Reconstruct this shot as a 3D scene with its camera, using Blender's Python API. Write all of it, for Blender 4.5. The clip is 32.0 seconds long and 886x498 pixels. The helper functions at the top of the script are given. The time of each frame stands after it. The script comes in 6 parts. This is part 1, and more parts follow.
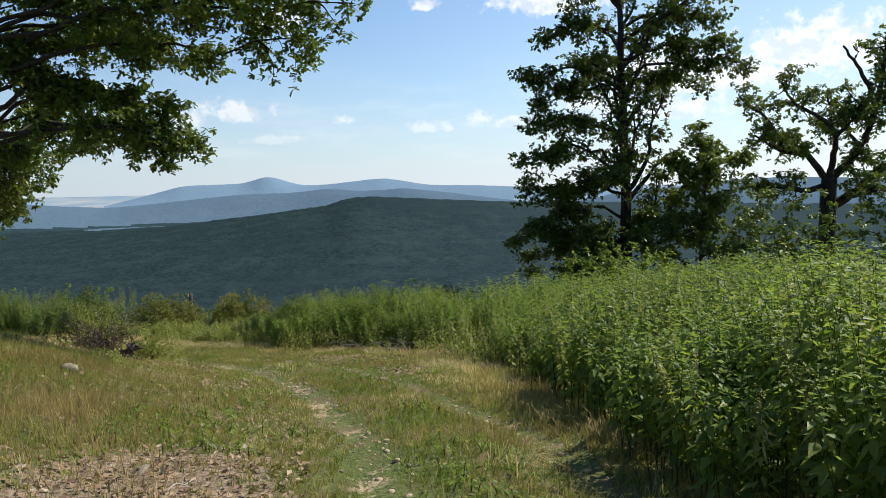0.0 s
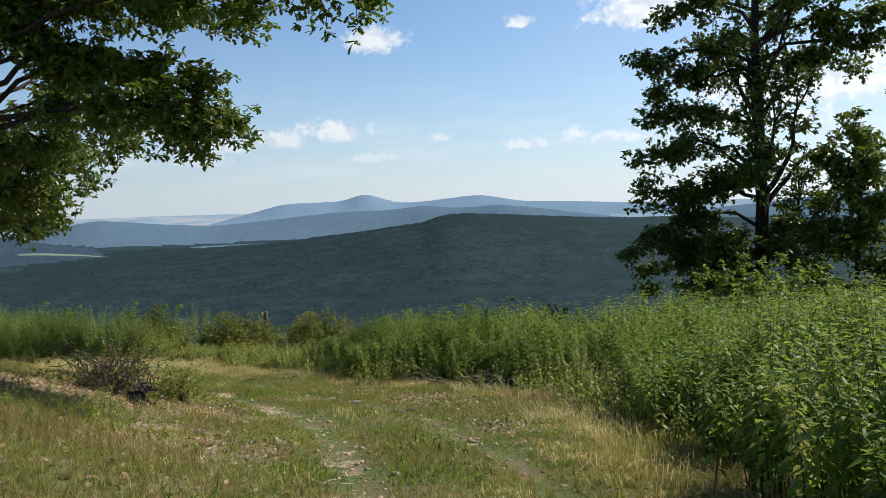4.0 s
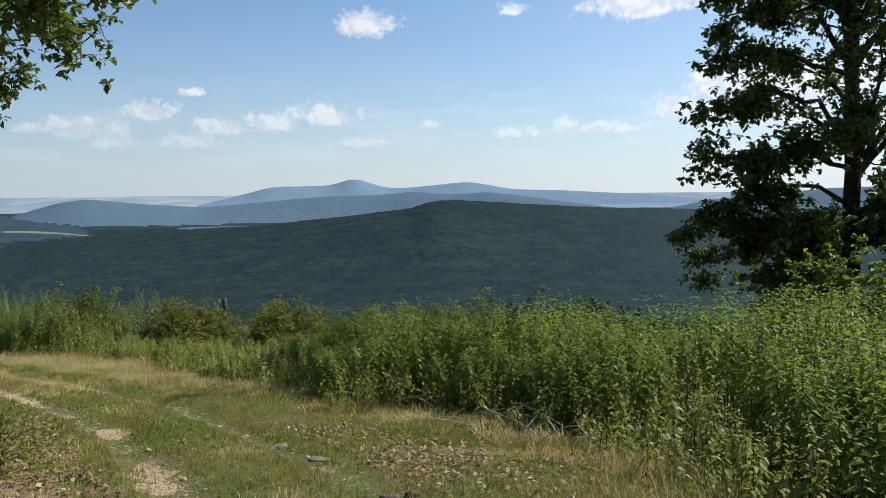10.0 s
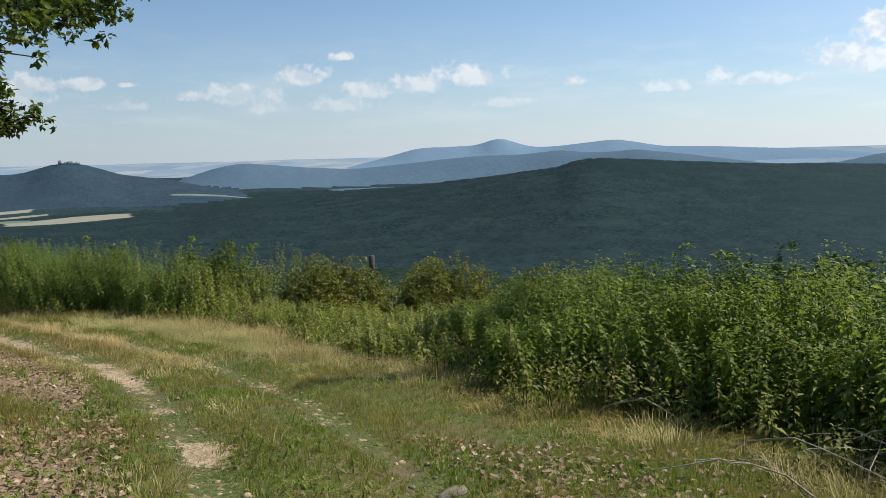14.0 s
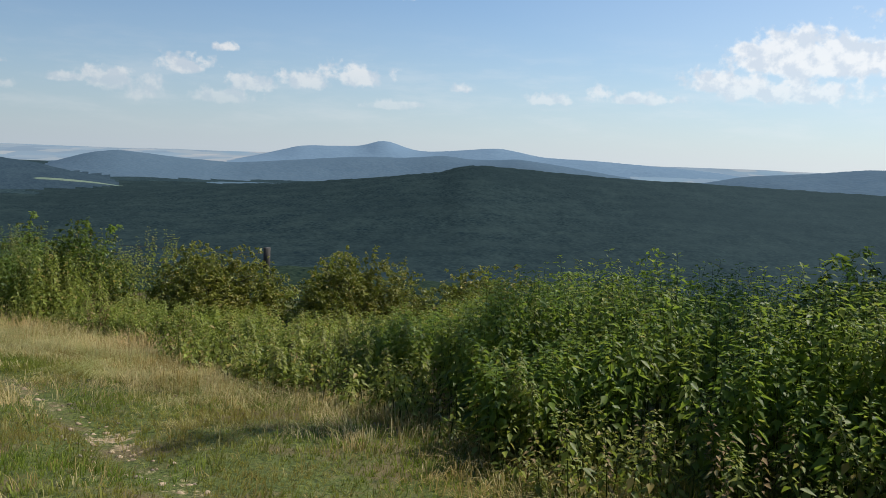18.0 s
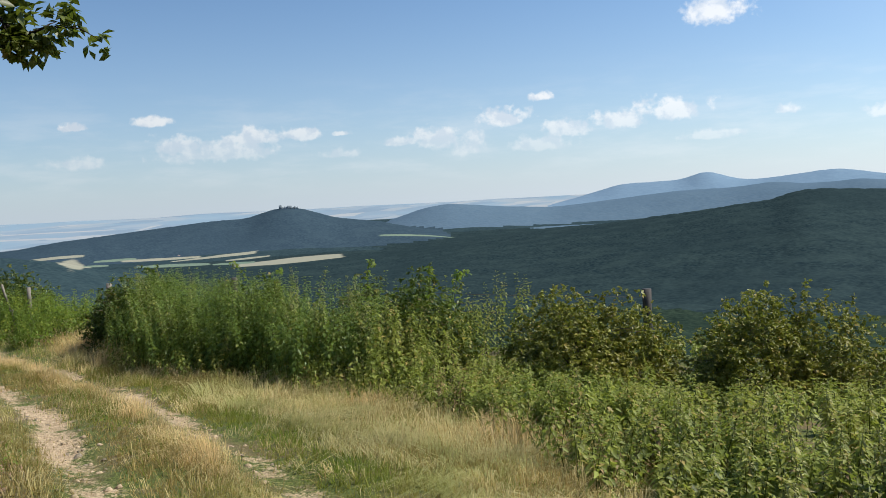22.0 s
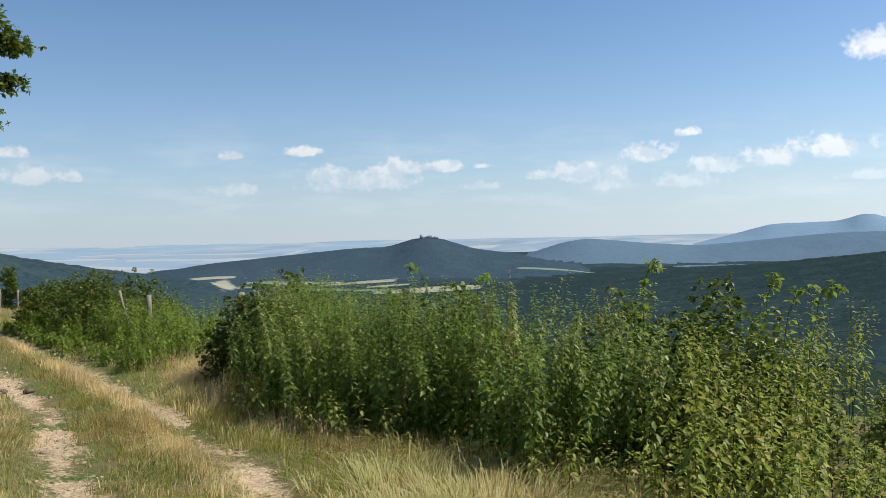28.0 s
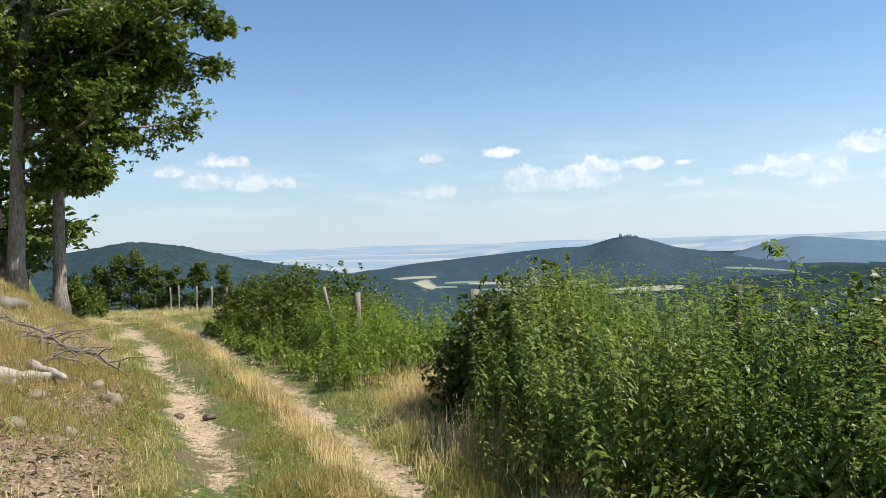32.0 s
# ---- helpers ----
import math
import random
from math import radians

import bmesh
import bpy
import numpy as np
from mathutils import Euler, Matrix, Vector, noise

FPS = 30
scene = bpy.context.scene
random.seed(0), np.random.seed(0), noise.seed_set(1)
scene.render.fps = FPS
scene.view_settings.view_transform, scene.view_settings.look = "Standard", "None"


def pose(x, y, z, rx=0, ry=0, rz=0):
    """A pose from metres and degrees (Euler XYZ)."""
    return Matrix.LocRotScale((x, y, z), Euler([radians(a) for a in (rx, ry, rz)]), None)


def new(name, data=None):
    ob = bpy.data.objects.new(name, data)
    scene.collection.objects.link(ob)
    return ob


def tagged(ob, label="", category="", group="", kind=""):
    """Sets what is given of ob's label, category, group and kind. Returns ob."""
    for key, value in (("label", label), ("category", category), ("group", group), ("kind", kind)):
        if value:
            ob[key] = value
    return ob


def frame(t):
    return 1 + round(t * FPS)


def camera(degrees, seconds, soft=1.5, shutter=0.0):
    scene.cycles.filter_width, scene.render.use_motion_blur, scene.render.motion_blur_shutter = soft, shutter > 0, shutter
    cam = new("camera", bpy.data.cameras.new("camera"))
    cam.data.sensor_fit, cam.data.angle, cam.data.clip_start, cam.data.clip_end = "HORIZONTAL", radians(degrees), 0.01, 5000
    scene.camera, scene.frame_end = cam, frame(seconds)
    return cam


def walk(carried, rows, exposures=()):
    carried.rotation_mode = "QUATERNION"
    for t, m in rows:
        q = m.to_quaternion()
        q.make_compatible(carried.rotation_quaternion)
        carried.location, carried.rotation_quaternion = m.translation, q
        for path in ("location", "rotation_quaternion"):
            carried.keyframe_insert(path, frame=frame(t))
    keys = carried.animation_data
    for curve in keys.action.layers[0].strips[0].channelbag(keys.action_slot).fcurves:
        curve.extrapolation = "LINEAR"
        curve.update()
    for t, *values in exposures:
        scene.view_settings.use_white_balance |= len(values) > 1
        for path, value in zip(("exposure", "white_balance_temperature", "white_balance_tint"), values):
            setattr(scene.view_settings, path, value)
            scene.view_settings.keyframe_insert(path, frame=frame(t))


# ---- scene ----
cam = camera(54.4, 32.0, soft=0.65)
METRES, EYE, TILT, LEAN, TURN = 35.0, 1.55, -4.3, 1.2, 0.0
ROWS = [
    (0.0, 0.0, 0.0, 0.0, 0.0, 0.0, -0.0),
    (0.5, 0.001, 0.0154, -0.0004, 2.54, -0.09, 1.0),
    (1.0, -0.0004, 0.0293, 0.0002, 3.89, 1.56, 0.58),
    (1.5, -0.0032, 0.0427, 0.0006, 4.18, 3.5, 0.92),
    (2.0, -0.0045, 0.0582, -0.0005, 3.61, 3.04, 0.49),
    (2.5, -0.0055, 0.0733, -0.002, 1.12, 1.5, -1.06),
    (3.0, -0.0054, 0.0884, -0.0029, 2.81, 1.16, -1.35),
    (3.5, -0.0058, 0.1044, -0.0029, 4.96, 1.12, -0.74),
    (5.5, -0.0095, 0.1674, -0.0031, 8.81, -0.02, -0.55),
    (6.0, -0.0121, 0.1819, -0.0031, 10.03, -0.87, -2.1),
    (6.5, -0.0157, 0.1956, -0.0026, 11.89, -0.73, -2.69),
    (7.0, -0.0185, 0.2093, -0.0032, 16.01, -0.93, -2.68),
    (7.5, -0.0224, 0.2226, -0.0038, 15.1, 0.7, -2.87),
    (8.0, -0.0244, 0.2361, -0.0044, 11.44, 1.1, -2.38),
    (8.5, -0.0265, 0.2515, -0.0047, 9.21, 1.46, -1.23),
    (9.0, -0.0289, 0.2662, -0.0053, 6.68, 2.23, -0.2),
    (9.5, -0.0322, 0.2816, -0.0068, 7.32, 0.86, -0.32),
    (10.0, -0.037, 0.2965, -0.0083, 5.51, 0.22, -1.21),
    (10.5, -0.0401, 0.3104, -0.0091, 3.58, 0.86, -1.77),
    (11.0, -0.044, 0.325, -0.0101, 5.3, 0.54, -1.86),
    (11.5, -0.0489, 0.3391, -0.0113, 6.46, -0.37, -2.15),
    (12.0, -0.052, 0.3542, -0.0132, 9.58, -2.18, -1.55),
    (12.5, -0.0571, 0.369, -0.014, 11.48, -2.97, -2.11),
    (13.0, -0.062, 0.3834, -0.0144, 13.23, -2.45, -1.42),
    (13.5, -0.0687, 0.3982, -0.0152, 14.54, -2.6, -0.68),
    (15.5, -0.0957, 0.4519, -0.0204, 16.3, -2.15, -1.67),
    (16.0, -0.0997, 0.4665, -0.0203, 15.22, 0.23, -0.43),
    (16.5, -0.1052, 0.4798, -0.0207, 9.95, 0.67, -1.53),
    (17.0, -0.1121, 0.4948, -0.0233, 8.33, -0.88, -1.84),
    (17.5, -0.1212, 0.5077, -0.0247, 5.48, -1.69, -2.44),
    (18.0, -0.1286, 0.5226, -0.0269, 7.26, -2.16, -3.81),
    (18.5, -0.1347, 0.5386, -0.0271, 8.33, -0.37, -3.55),
    (19.0, -0.1404, 0.5537, -0.0276, 8.46, -0.03, -2.95),
    (19.5, -0.1469, 0.5704, -0.0286, 12.78, -0.16, -1.69),
    (20.0, -0.1553, 0.5853, -0.0297, 16.11, 0.45, -1.51),
    (20.5, -0.1644, 0.5998, -0.0311, 20.46, 0.61, -1.42),
    (21.0, -0.1755, 0.6129, -0.0315, 24.46, -0.43, -0.65),
    (21.5, -0.1865, 0.6238, -0.0316, 27.44, -1.11, 0.37),
    (22.0, -0.1964, 0.6366, -0.0333, 28.41, -0.21, -0.11),
    (22.5, -0.2085, 0.647, -0.0354, 28.68, -0.91, -1.9),
    (23.0, -0.2183, 0.6566, -0.0372, 31.67, -1.78, -1.82),
    (23.5, -0.229, 0.6687, -0.0384, 33.0, -2.78, -1.08),
    (24.0, -0.2398, 0.6808, -0.0394, 34.4, -2.91, -0.95),
    (24.5, -0.2486, 0.6934, -0.0401, 37.71, -1.26, -0.34),
    (25.0, -0.2605, 0.7048, -0.041, 38.26, -1.22, 0.57),
    (25.5, -0.2696, 0.7149, -0.0423, 40.29, 1.18, -0.99),
    (27.5, -0.3155, 0.7512, -0.0461, 39.25, 0.36, -3.05),
    (28.0, -0.3287, 0.7613, -0.0474, 37.52, 1.76, -2.34),
    (28.5, -0.3431, 0.772, -0.0482, 38.63, 2.05, -2.03),
    (29.0, -0.3571, 0.7829, -0.049, 40.89, 0.36, -1.58),
    (29.5, -0.3704, 0.793, -0.0501, 44.33, -1.2, -2.08),
    (30.0, -0.385, 0.8016, -0.0517, 45.45, -2.14, -2.06),
    (30.5, -0.3967, 0.8103, -0.0522, 45.14, -1.36, -2.14),
    (31.0, -0.4103, 0.8189, -0.0527, 44.94, -0.3, -2.08),
    (31.5, -0.4253, 0.8259, -0.052, 47.39, 1.12, -2.04),
    (32.0, -0.441, 0.8354, -0.0528, 50.6, 1.22, -2.3),
]
walk(cam, [(t, pose(0, 0, EYE, TILT, LEAN, TURN) @ pose(METRES * x, METRES * y, METRES * z, 90 + pitch, roll, yaw)) for t, x, y, z, yaw, pitch, roll in ROWS],
     exposures=[(0.0, 0.14), (3.0, 0.04), (6.0, 0.12), (8.0, 0.18), (10.0, 0.0), (13.0, -0.05), (16.0, 0.02), (17.0, -0.2), (20.0, 0.0), (21.0, 0.02), (22.0, 0.13), (23.0, 0.07), (25.0, 0.18), (28.0, 0.17), (29.0, 0.18), (30.0, 0.36), (32.0, 0.44)])

# ---- world and sun ----
SUN_AZ, SUN_EL = 60.0, 51.0      # degrees east of the y axis, and above the horizon
sun = new("sun", bpy.data.lights.new("sun", "SUN"))
sun.data.energy, sun.data.angle, sun.data.color = 5.0, radians(0.53), (1.0, 0.95, 0.86)
_d = Vector((math.sin(radians(SUN_AZ)) * math.cos(radians(SUN_EL)), math.cos(radians(SUN_AZ)) * math.cos(radians(SUN_EL)), math.sin(radians(SUN_EL))))
sun.rotation_euler = _d.to_track_quat("Z", "Y").to_euler()


class Nodes:
    """A short way to write node trees."""

    def __init__(self, tree):
        self.t = tree

    def add(self, kind, **props):
        n = self.t.nodes.new(kind)
        for k, v in props.items():
            if k == "operation":
                n.operation = v
            elif k == "blend_type":
                n.blend_type = v
            elif k == "data_type":
                n.data_type = v
        return n

    def link(self, a, b):
        self.t.links.new(a, b)

    def put(self, sock, v):
        if isinstance(v, (int, float, tuple)):
            sock.default_value = v
        else:
            self.link(v, sock)

    def math(self, op, a, b=0.0, c=None, clamp=False):
        n = self.add("ShaderNodeMath", operation=op)
        n.use_clamp = clamp
        self.put(n.inputs[0], a), self.put(n.inputs[1], b)
        if c is not None:
            self.put(n.inputs[2], c)
        return n.outputs[0]

    def mix(self, f, a, b):
        n = self.add("ShaderNodeMix", data_type="RGBA")
        self.put(n.inputs[0], f)
        for s, v in ((n.inputs[6], a), (n.inputs[7], b)):
            self.put(s, (*v, 1.0) if isinstance(v, tuple) and len(v) == 3 else v)
        return n.outputs[2]

    def noise(self, vec, scale, detail=4.0, rough=0.55, dist=0.0):
        n = self.add("ShaderNodeTexNoise")
        if vec is not None:
            self.link(vec, n.inputs["Vector"])
        n.inputs["Scale"].default_value, n.inputs["Detail"].default_value = scale, detail
        n.inputs["Roughness"].default_value, n.inputs["Distortion"].default_value = rough, dist
        return n.outputs["Fac"]

    def voronoi(self, vec, scale, out="Distance"):
        n = self.add("ShaderNodeTexVoronoi")
        self.link(vec, n.inputs["Vector"])
        n.inputs["Scale"].default_value = scale
        return n.outputs[out]

    def ramp(self, f, *stops):
        n = self.add("ShaderNodeValToRGB")
        self.put(n.inputs[0], f)
        e = n.color_ramp.elements
        while len(e) < len(stops):
            e.new(0.5)
        for el, (p, c) in zip(e, stops):
            el.position, el.color = p, (*c, 1.0)
        return n.outputs[0]

    def smooth(self, v, lo, hi):
        n = self.add("ShaderNodeMapRange")
        n.interpolation_type = "SMOOTHSTEP"
        self.put(n.inputs[0], v)
        n.inputs[1].default_value, n.inputs[2].default_value = lo, hi
        return n.outputs[0]


world = bpy.data.worlds.new("summer_sky")
scene.world = world
world.use_nodes = True
wn = Nodes(world.node_tree)
world.node_tree.nodes.clear()
sky = wn.add("ShaderNodeTexSky")
sky.sky_type, sky.sun_disc = "NISHITA", False
sky.sun_elevation, sky.sun_rotation = radians(SUN_EL), radians(SUN_AZ)
sky.air_density, sky.dust_density, sky.ozone_density, sky.altitude = 1.0, 0.7, 2.2, 450.0
_tc = wn.add("ShaderNodeTexCoord").outputs["Generated"]
_sep = wn.add("ShaderNodeSeparateXYZ")
wn.link(_tc, _sep.inputs[0])
AZ = wn.math("MULTIPLY", wn.math("ARCTAN2", _sep.outputs[0], _sep.outputs[1]), 57.2958)
EL = wn.math("MULTIPLY", wn.math("ARCSINE", _sep.outputs[2]), 57.2958)
_ae = wn.add("ShaderNodeCombineXYZ")
wn.link(AZ, _ae.inputs[0]), wn.link(EL, _ae.inputs[1])
puff = wn.noise(_ae.outputs[0], 0.8, 5.0, 0.52)
fine = wn.noise(_ae.outputs[0], 2.4, 3.0, 0.5)
_sh = wn.add("ShaderNodeMapping")
wn.link(_ae.outputs[0], _sh.inputs[0])
_sh.inputs["Location"].default_value = (0.3, 0.45, 0.0)
ahead = wn.noise(_sh.outputs[0], 0.75, 4.0, 0.55)
PUFF = wn.math("ADD", wn.math("MULTIPLY", wn.math("SUBTRACT", puff, 0.5), 1.9), wn.math("MULTIPLY", wn.math("SUBTRACT", fine, 0.5), 0.8))
FIELD = None


def cloud(az, el, w, h, weight=1.0):
    """One fair-weather cloud of the sky: its middle and half size in degrees."""
    global FIELD
    dx = wn.math("MULTIPLY", wn.math("SUBTRACT", AZ, az), 1 / (1.25 * w))
    up = wn.math("SUBTRACT", EL, el - 0.3 * h)
    dy = wn.math("MAXIMUM", wn.math("MULTIPLY", up, 1 / (1.45 * h)), wn.math("MULTIPLY", up, -1 / (0.7 * h)))
    r2 = wn.math("ADD", wn.math("MULTIPLY", dx, dx), wn.math("MULTIPLY", dy, dy))
    f = wn.math("MULTIPLY", wn.math("SUBTRACT", 1.0, wn.math("SQRT", r2)), weight)
    FIELD = f if FIELD is None else wn.math("MAXIMUM", FIELD, f)


cloud(-31.0, 3.83, 1.37, 0.38)
cloud(-28.6, 3.95, 1.60, 0.85)
cloud(-26.5, 3.43, 1.28, 0.85)
cloud(-24.0, 5.03, 1.60, 0.71)
cloud(-21.7, 6.28, 0.82, 0.38)
cloud(-20.0, 4.14, 1.82, 0.71)
cloud(-16.7, 4.48, 1.82, 0.71)
cloud(-13.4, 4.98, 2.05, 0.85)
cloud(-21.5, 3.24, 2.28, 0.57)
cloud(-10.1, 3.19, 1.37, 0.28)
cloud(-6.6, 4.32, 0.73, 0.38)
cloud(-0.6, 3.82, 1.60, 0.47)
cloud(2.8, 4.41, 0.91, 0.57)
cloud(5.2, 3.98, 2.74, 0.47)
cloud(9.7, 5.14, 2.28, 0.95)
cloud(11.4, 7.15, 1.37, 0.57)
cloud(-34.9, 3.21, 1.37, 0.33)
cloud(-34.7, 4.57, 0.64, 0.24)
cloud(-37.5, 4.68, 0.91, 0.43)
cloud(-10.5, 10.77, 2.05, 1.04)
cloud(-1.1, 11.51, 1.00, 0.43)
cloud(7.4, 12.11, 4.11, 1.66)
cloud(-11.2, 3.12, 2.28, 0.38)
cloud(8.0, 11.34, 2.28, 0.66)
cloud(14.9, 6.75, 4.56, 1.7, 1.5)
cloud(14.7, 4.58, 4.11, 0.95)
cloud(11.5, 4.96, 2.74, 0.95)
cloud(-64.8, 5.50, 1.73, 0.47)
cloud(-66.1, 4.22, 1.14, 0.66)
cloud(-63.2, 4.07, 1.92, 0.66)
cloud(-60.7, 4.02, 0.64, 0.38)
cloud(-51.3, 3.23, 2.05, 0.47)
cloud(-51.2, 5.39, 0.82, 0.28)
cloud(-46.7, 5.68, 1.14, 0.38)
cloud(-45.1, 4.14, 1.82, 0.76)
cloud(-40.4, 4.57, 1.82, 0.57)
cloud(-37.7, 4.62, 1.46, 0.47)
cloud(-42.5, 3.66, 3.65, 0.76)
cloud(-34.6, 3.31, 1.28, 0.38)
cloud(-68.1, 4.84, 0.91, 0.38)
cloud(23.4, 7.82, 5.47, 1.90)
cloud(19.6, 6.75, 2.74, 1.19)
cloud(7.4, 11.24, 2.05, 0.71)
cover = wn.smooth(wn.math("ADD", FIELD, PUFF), 0.04, 0.6)
cover = wn.math("MULTIPLY", cover, wn.smooth(EL, 0.5, 6.5))
haze = wn.math("POWER", 2.718, wn.math("MULTIPLY", wn.math("MAXIMUM", EL, 0.0), -0.15))
sunward = wn.smooth(AZ, -50.0, 45.0)
haze = wn.math("MAXIMUM", wn.math("MULTIPLY", haze, 0.74), wn.math("MULTIPLY", wn.math("MULTIPLY", sunward, 0.8), wn.math("POWER", 2.718, wn.math("MULTIPLY", wn.math("MAXIMUM", EL, 0.0), -0.075))))
_mul = wn.add("ShaderNodeMix", data_type="RGBA", blend_type="MULTIPLY")
_mul.inputs[0].default_value, _mul.inputs[7].default_value = 1.0, (0.68, 0.92, 1.10, 1.0)
wn.link(sky.outputs[0], _mul.inputs[6])
_blue = _mul.outputs[2]
_skyc = wn.mix(haze, _blue, wn.mix(sunward, (5.7, 6.4, 7.35), (7.3, 7.6, 8.0)))
_lit = wn.math("SUBTRACT", wn.noise(_ae.outputs[0], 0.75, 4.0, 0.55), ahead)
_cl = wn.mix(wn.smooth(_lit, -0.13, 0.09), (6.2, 6.75, 7.5), (8.5, 8.55, 8.6))
_st = wn.add("ShaderNodeMapping")
wn.link(_ae.outputs[0], _st.inputs[0])
_st.inputs["Scale"].default_value = (0.16, 0.75, 1.0)
veil = wn.math("MULTIPLY", wn.smooth(wn.noise(_st.outputs[0], 1.0, 5.0, 0.6), 0.42, 0.72), wn.math("MULTIPLY", wn.smooth(EL, 0.3, 2.5), wn.smooth(EL, 9.0, 4.0)))
_skyc = wn.mix(wn.math("MULTIPLY", veil, 0.2), _skyc, (7.9, 8.1, 8.4))
_skyc = wn.mix(wn.math("MULTIPLY", cover, 0.8), _skyc, _cl)
bg = wn.add("ShaderNodeBackground")
wn.link(_skyc, bg.inputs[0])
wn.link(wn.math("MULTIPLY_ADD", wn.smooth(AZ, -70.0, 35.0), 0.036, 0.092), bg.inputs[1])
wo = wn.add("ShaderNodeOutputWorld")
wn.link(bg.outputs[0], wo.inputs[0])


# ---- materials ----
def material(name):
    m = bpy.data.materials.new(name)
    m.use_nodes = True
    n = Nodes(m.node_tree)
    b = m.node_tree.nodes["Principled BSDF"]
    b.inputs["Roughness"].default_value = 0.85
    b.inputs["Specular IOR Level"].default_value = 0.25
    return m, n, b


def bump(n, b, height, strength, dist):
    k = n.add("ShaderNodeBump")
    k.inputs["Strength"].default_value, k.inputs["Distance"].default_value = strength, dist
    n.link(height, k.inputs["Height"])
    n.link(k.outputs[0], b.inputs["Normal"])


def coords(n):
    return n.add("ShaderNodeTexCoord").outputs["Object"]


def leaf_material(name, low, high, odd, odd_share=0.06, glow=0.35, gloss=0.45):
    """Leaves: each one its own shade, light shines through them."""
    m, n, b = material(name)
    g = n.add("ShaderNodeNewGeometry")
    r = g.outputs["Random Per Island"]
    c = n.mix(r, low, high)
    big = n.noise(coords(n), 0.55, 3.0)
    c = n.mix(n.smooth(big, 0.35, 0.7), c, n.mix(0.55, c, high))
    c = n.mix(n.math("MULTIPLY", n.smooth(n.noise(coords(n), 1.7, 3.0), 0.5, 0.68), 0.4), c, tuple(v * 0.75 for v in low))
    c = n.mix(n.math("MULTIPLY", n.smooth(n.noise(coords(n), 0.9, 2.0), 0.48, 0.66), 0.28), c, odd)
    c = n.mix(n.math("GREATER_THAN", n.math("FRACT", n.math("MULTIPLY", r, 37.7)), 1 - odd_share), c, odd)
    n.link(c, b.inputs["Base Color"])
    b.inputs["Roughness"].default_value = gloss
    b.inputs["Specular IOR Level"].default_value = 0.32
    tr = n.add("ShaderNodeBsdfTranslucent")
    n.link(n.mix(0.35, c, (0.34, 0.44, 0.03)), tr.inputs[0])
    mx = n.add("ShaderNodeMixShader")
    mx.inputs[0].default_value = glow
    n.link(b.outputs[0], mx.inputs[1]), n.link(tr.outputs[0], mx.inputs[2])
    n.link(mx.outputs[0], m.node_tree.nodes["Material Output"].inputs[0])
    return m


def bark_material(name, low, high):
    m, n, b = material(name)
    co = coords(n)
    mp = n.add("ShaderNodeMapping")
    n.link(co, mp.inputs[0])
    mp.inputs["Scale"].default_value = (9, 9, 1.6)
    f = n.noise(mp.outputs[0], 2.4, 5.0, 0.65, 0.4)
    c = n.ramp(f, (0.35, low), (0.65, high))
    c = n.mix(n.math("MULTIPLY", n.smooth(n.noise(co, 1.3), 0.5, 0.7), 0.3), c, tuple(0.5 * (u + v) for u, v in zip(low, (0.16, 0.17, 0.10))))
    n.link(c, b.inputs["Base Color"])
    bump(n, b, f, 0.9, 0.03)
    return m


def wood_material(name, low, high, scale=(30, 30, 2)):
    m, n, b = material(name)
    mp = n.add("ShaderNodeMapping")
    n.link(coords(n), mp.inputs[0])
    mp.inputs["Scale"].default_value = scale
    f = n.noise(mp.outputs[0], 1.6, 5.0, 0.6)
    k = n.noise(coords(n), 3.1)
    c = n.mix(n.smooth(k, 0.35, 0.7), n.ramp(f, (0.3, low), (0.7, high)), tuple(v * 0.8 for v in high))
    n.link(c, b.inputs["Base Color"])
    bump(n, b, f, 0.7, 0.012)
    return m


def stone_material(name, low, high):
    m, n, b = material(name)
    co = coords(n)
    f = n.noise(co, 9.0, 6.0, 0.7)
    c = n.ramp(f, (0.3, low), (0.68, high))
    c = n.mix(n.smooth(n.noise(co, 3.0), 0.55, 0.7), c, tuple(v * 0.6 for v in low))
    n.link(c, b.inputs["Base Color"])
    bump(n, b, f, 0.8, 0.03)
    return m


def grass_material(name, low, high, tip, glow=0.3):
    m, n, b = material(name)
    r = n.add("ShaderNodeNewGeometry").outputs["Random Per Island"]
    co = coords(n)
    c = n.mix(r, low, high)
    c = n.mix(n.smooth(n.noise(co, 0.8, 4.0), 0.42, 0.68), c, tip)
    n.link(c, b.inputs["Base Color"])
    b.inputs["Roughness"].default_value = 0.6
    tr = n.add("ShaderNodeBsdfTranslucent")
    n.link(c, tr.inputs[0])
    mx = n.add("ShaderNodeMixShader")
    mx.inputs[0].default_value = glow
    n.link(b.outputs[0], mx.inputs[1]), n.link(tr.outputs[0], mx.inputs[2])
    n.link(mx.outputs[0], m.node_tree.nodes["Material Output"].inputs[0])
    return m

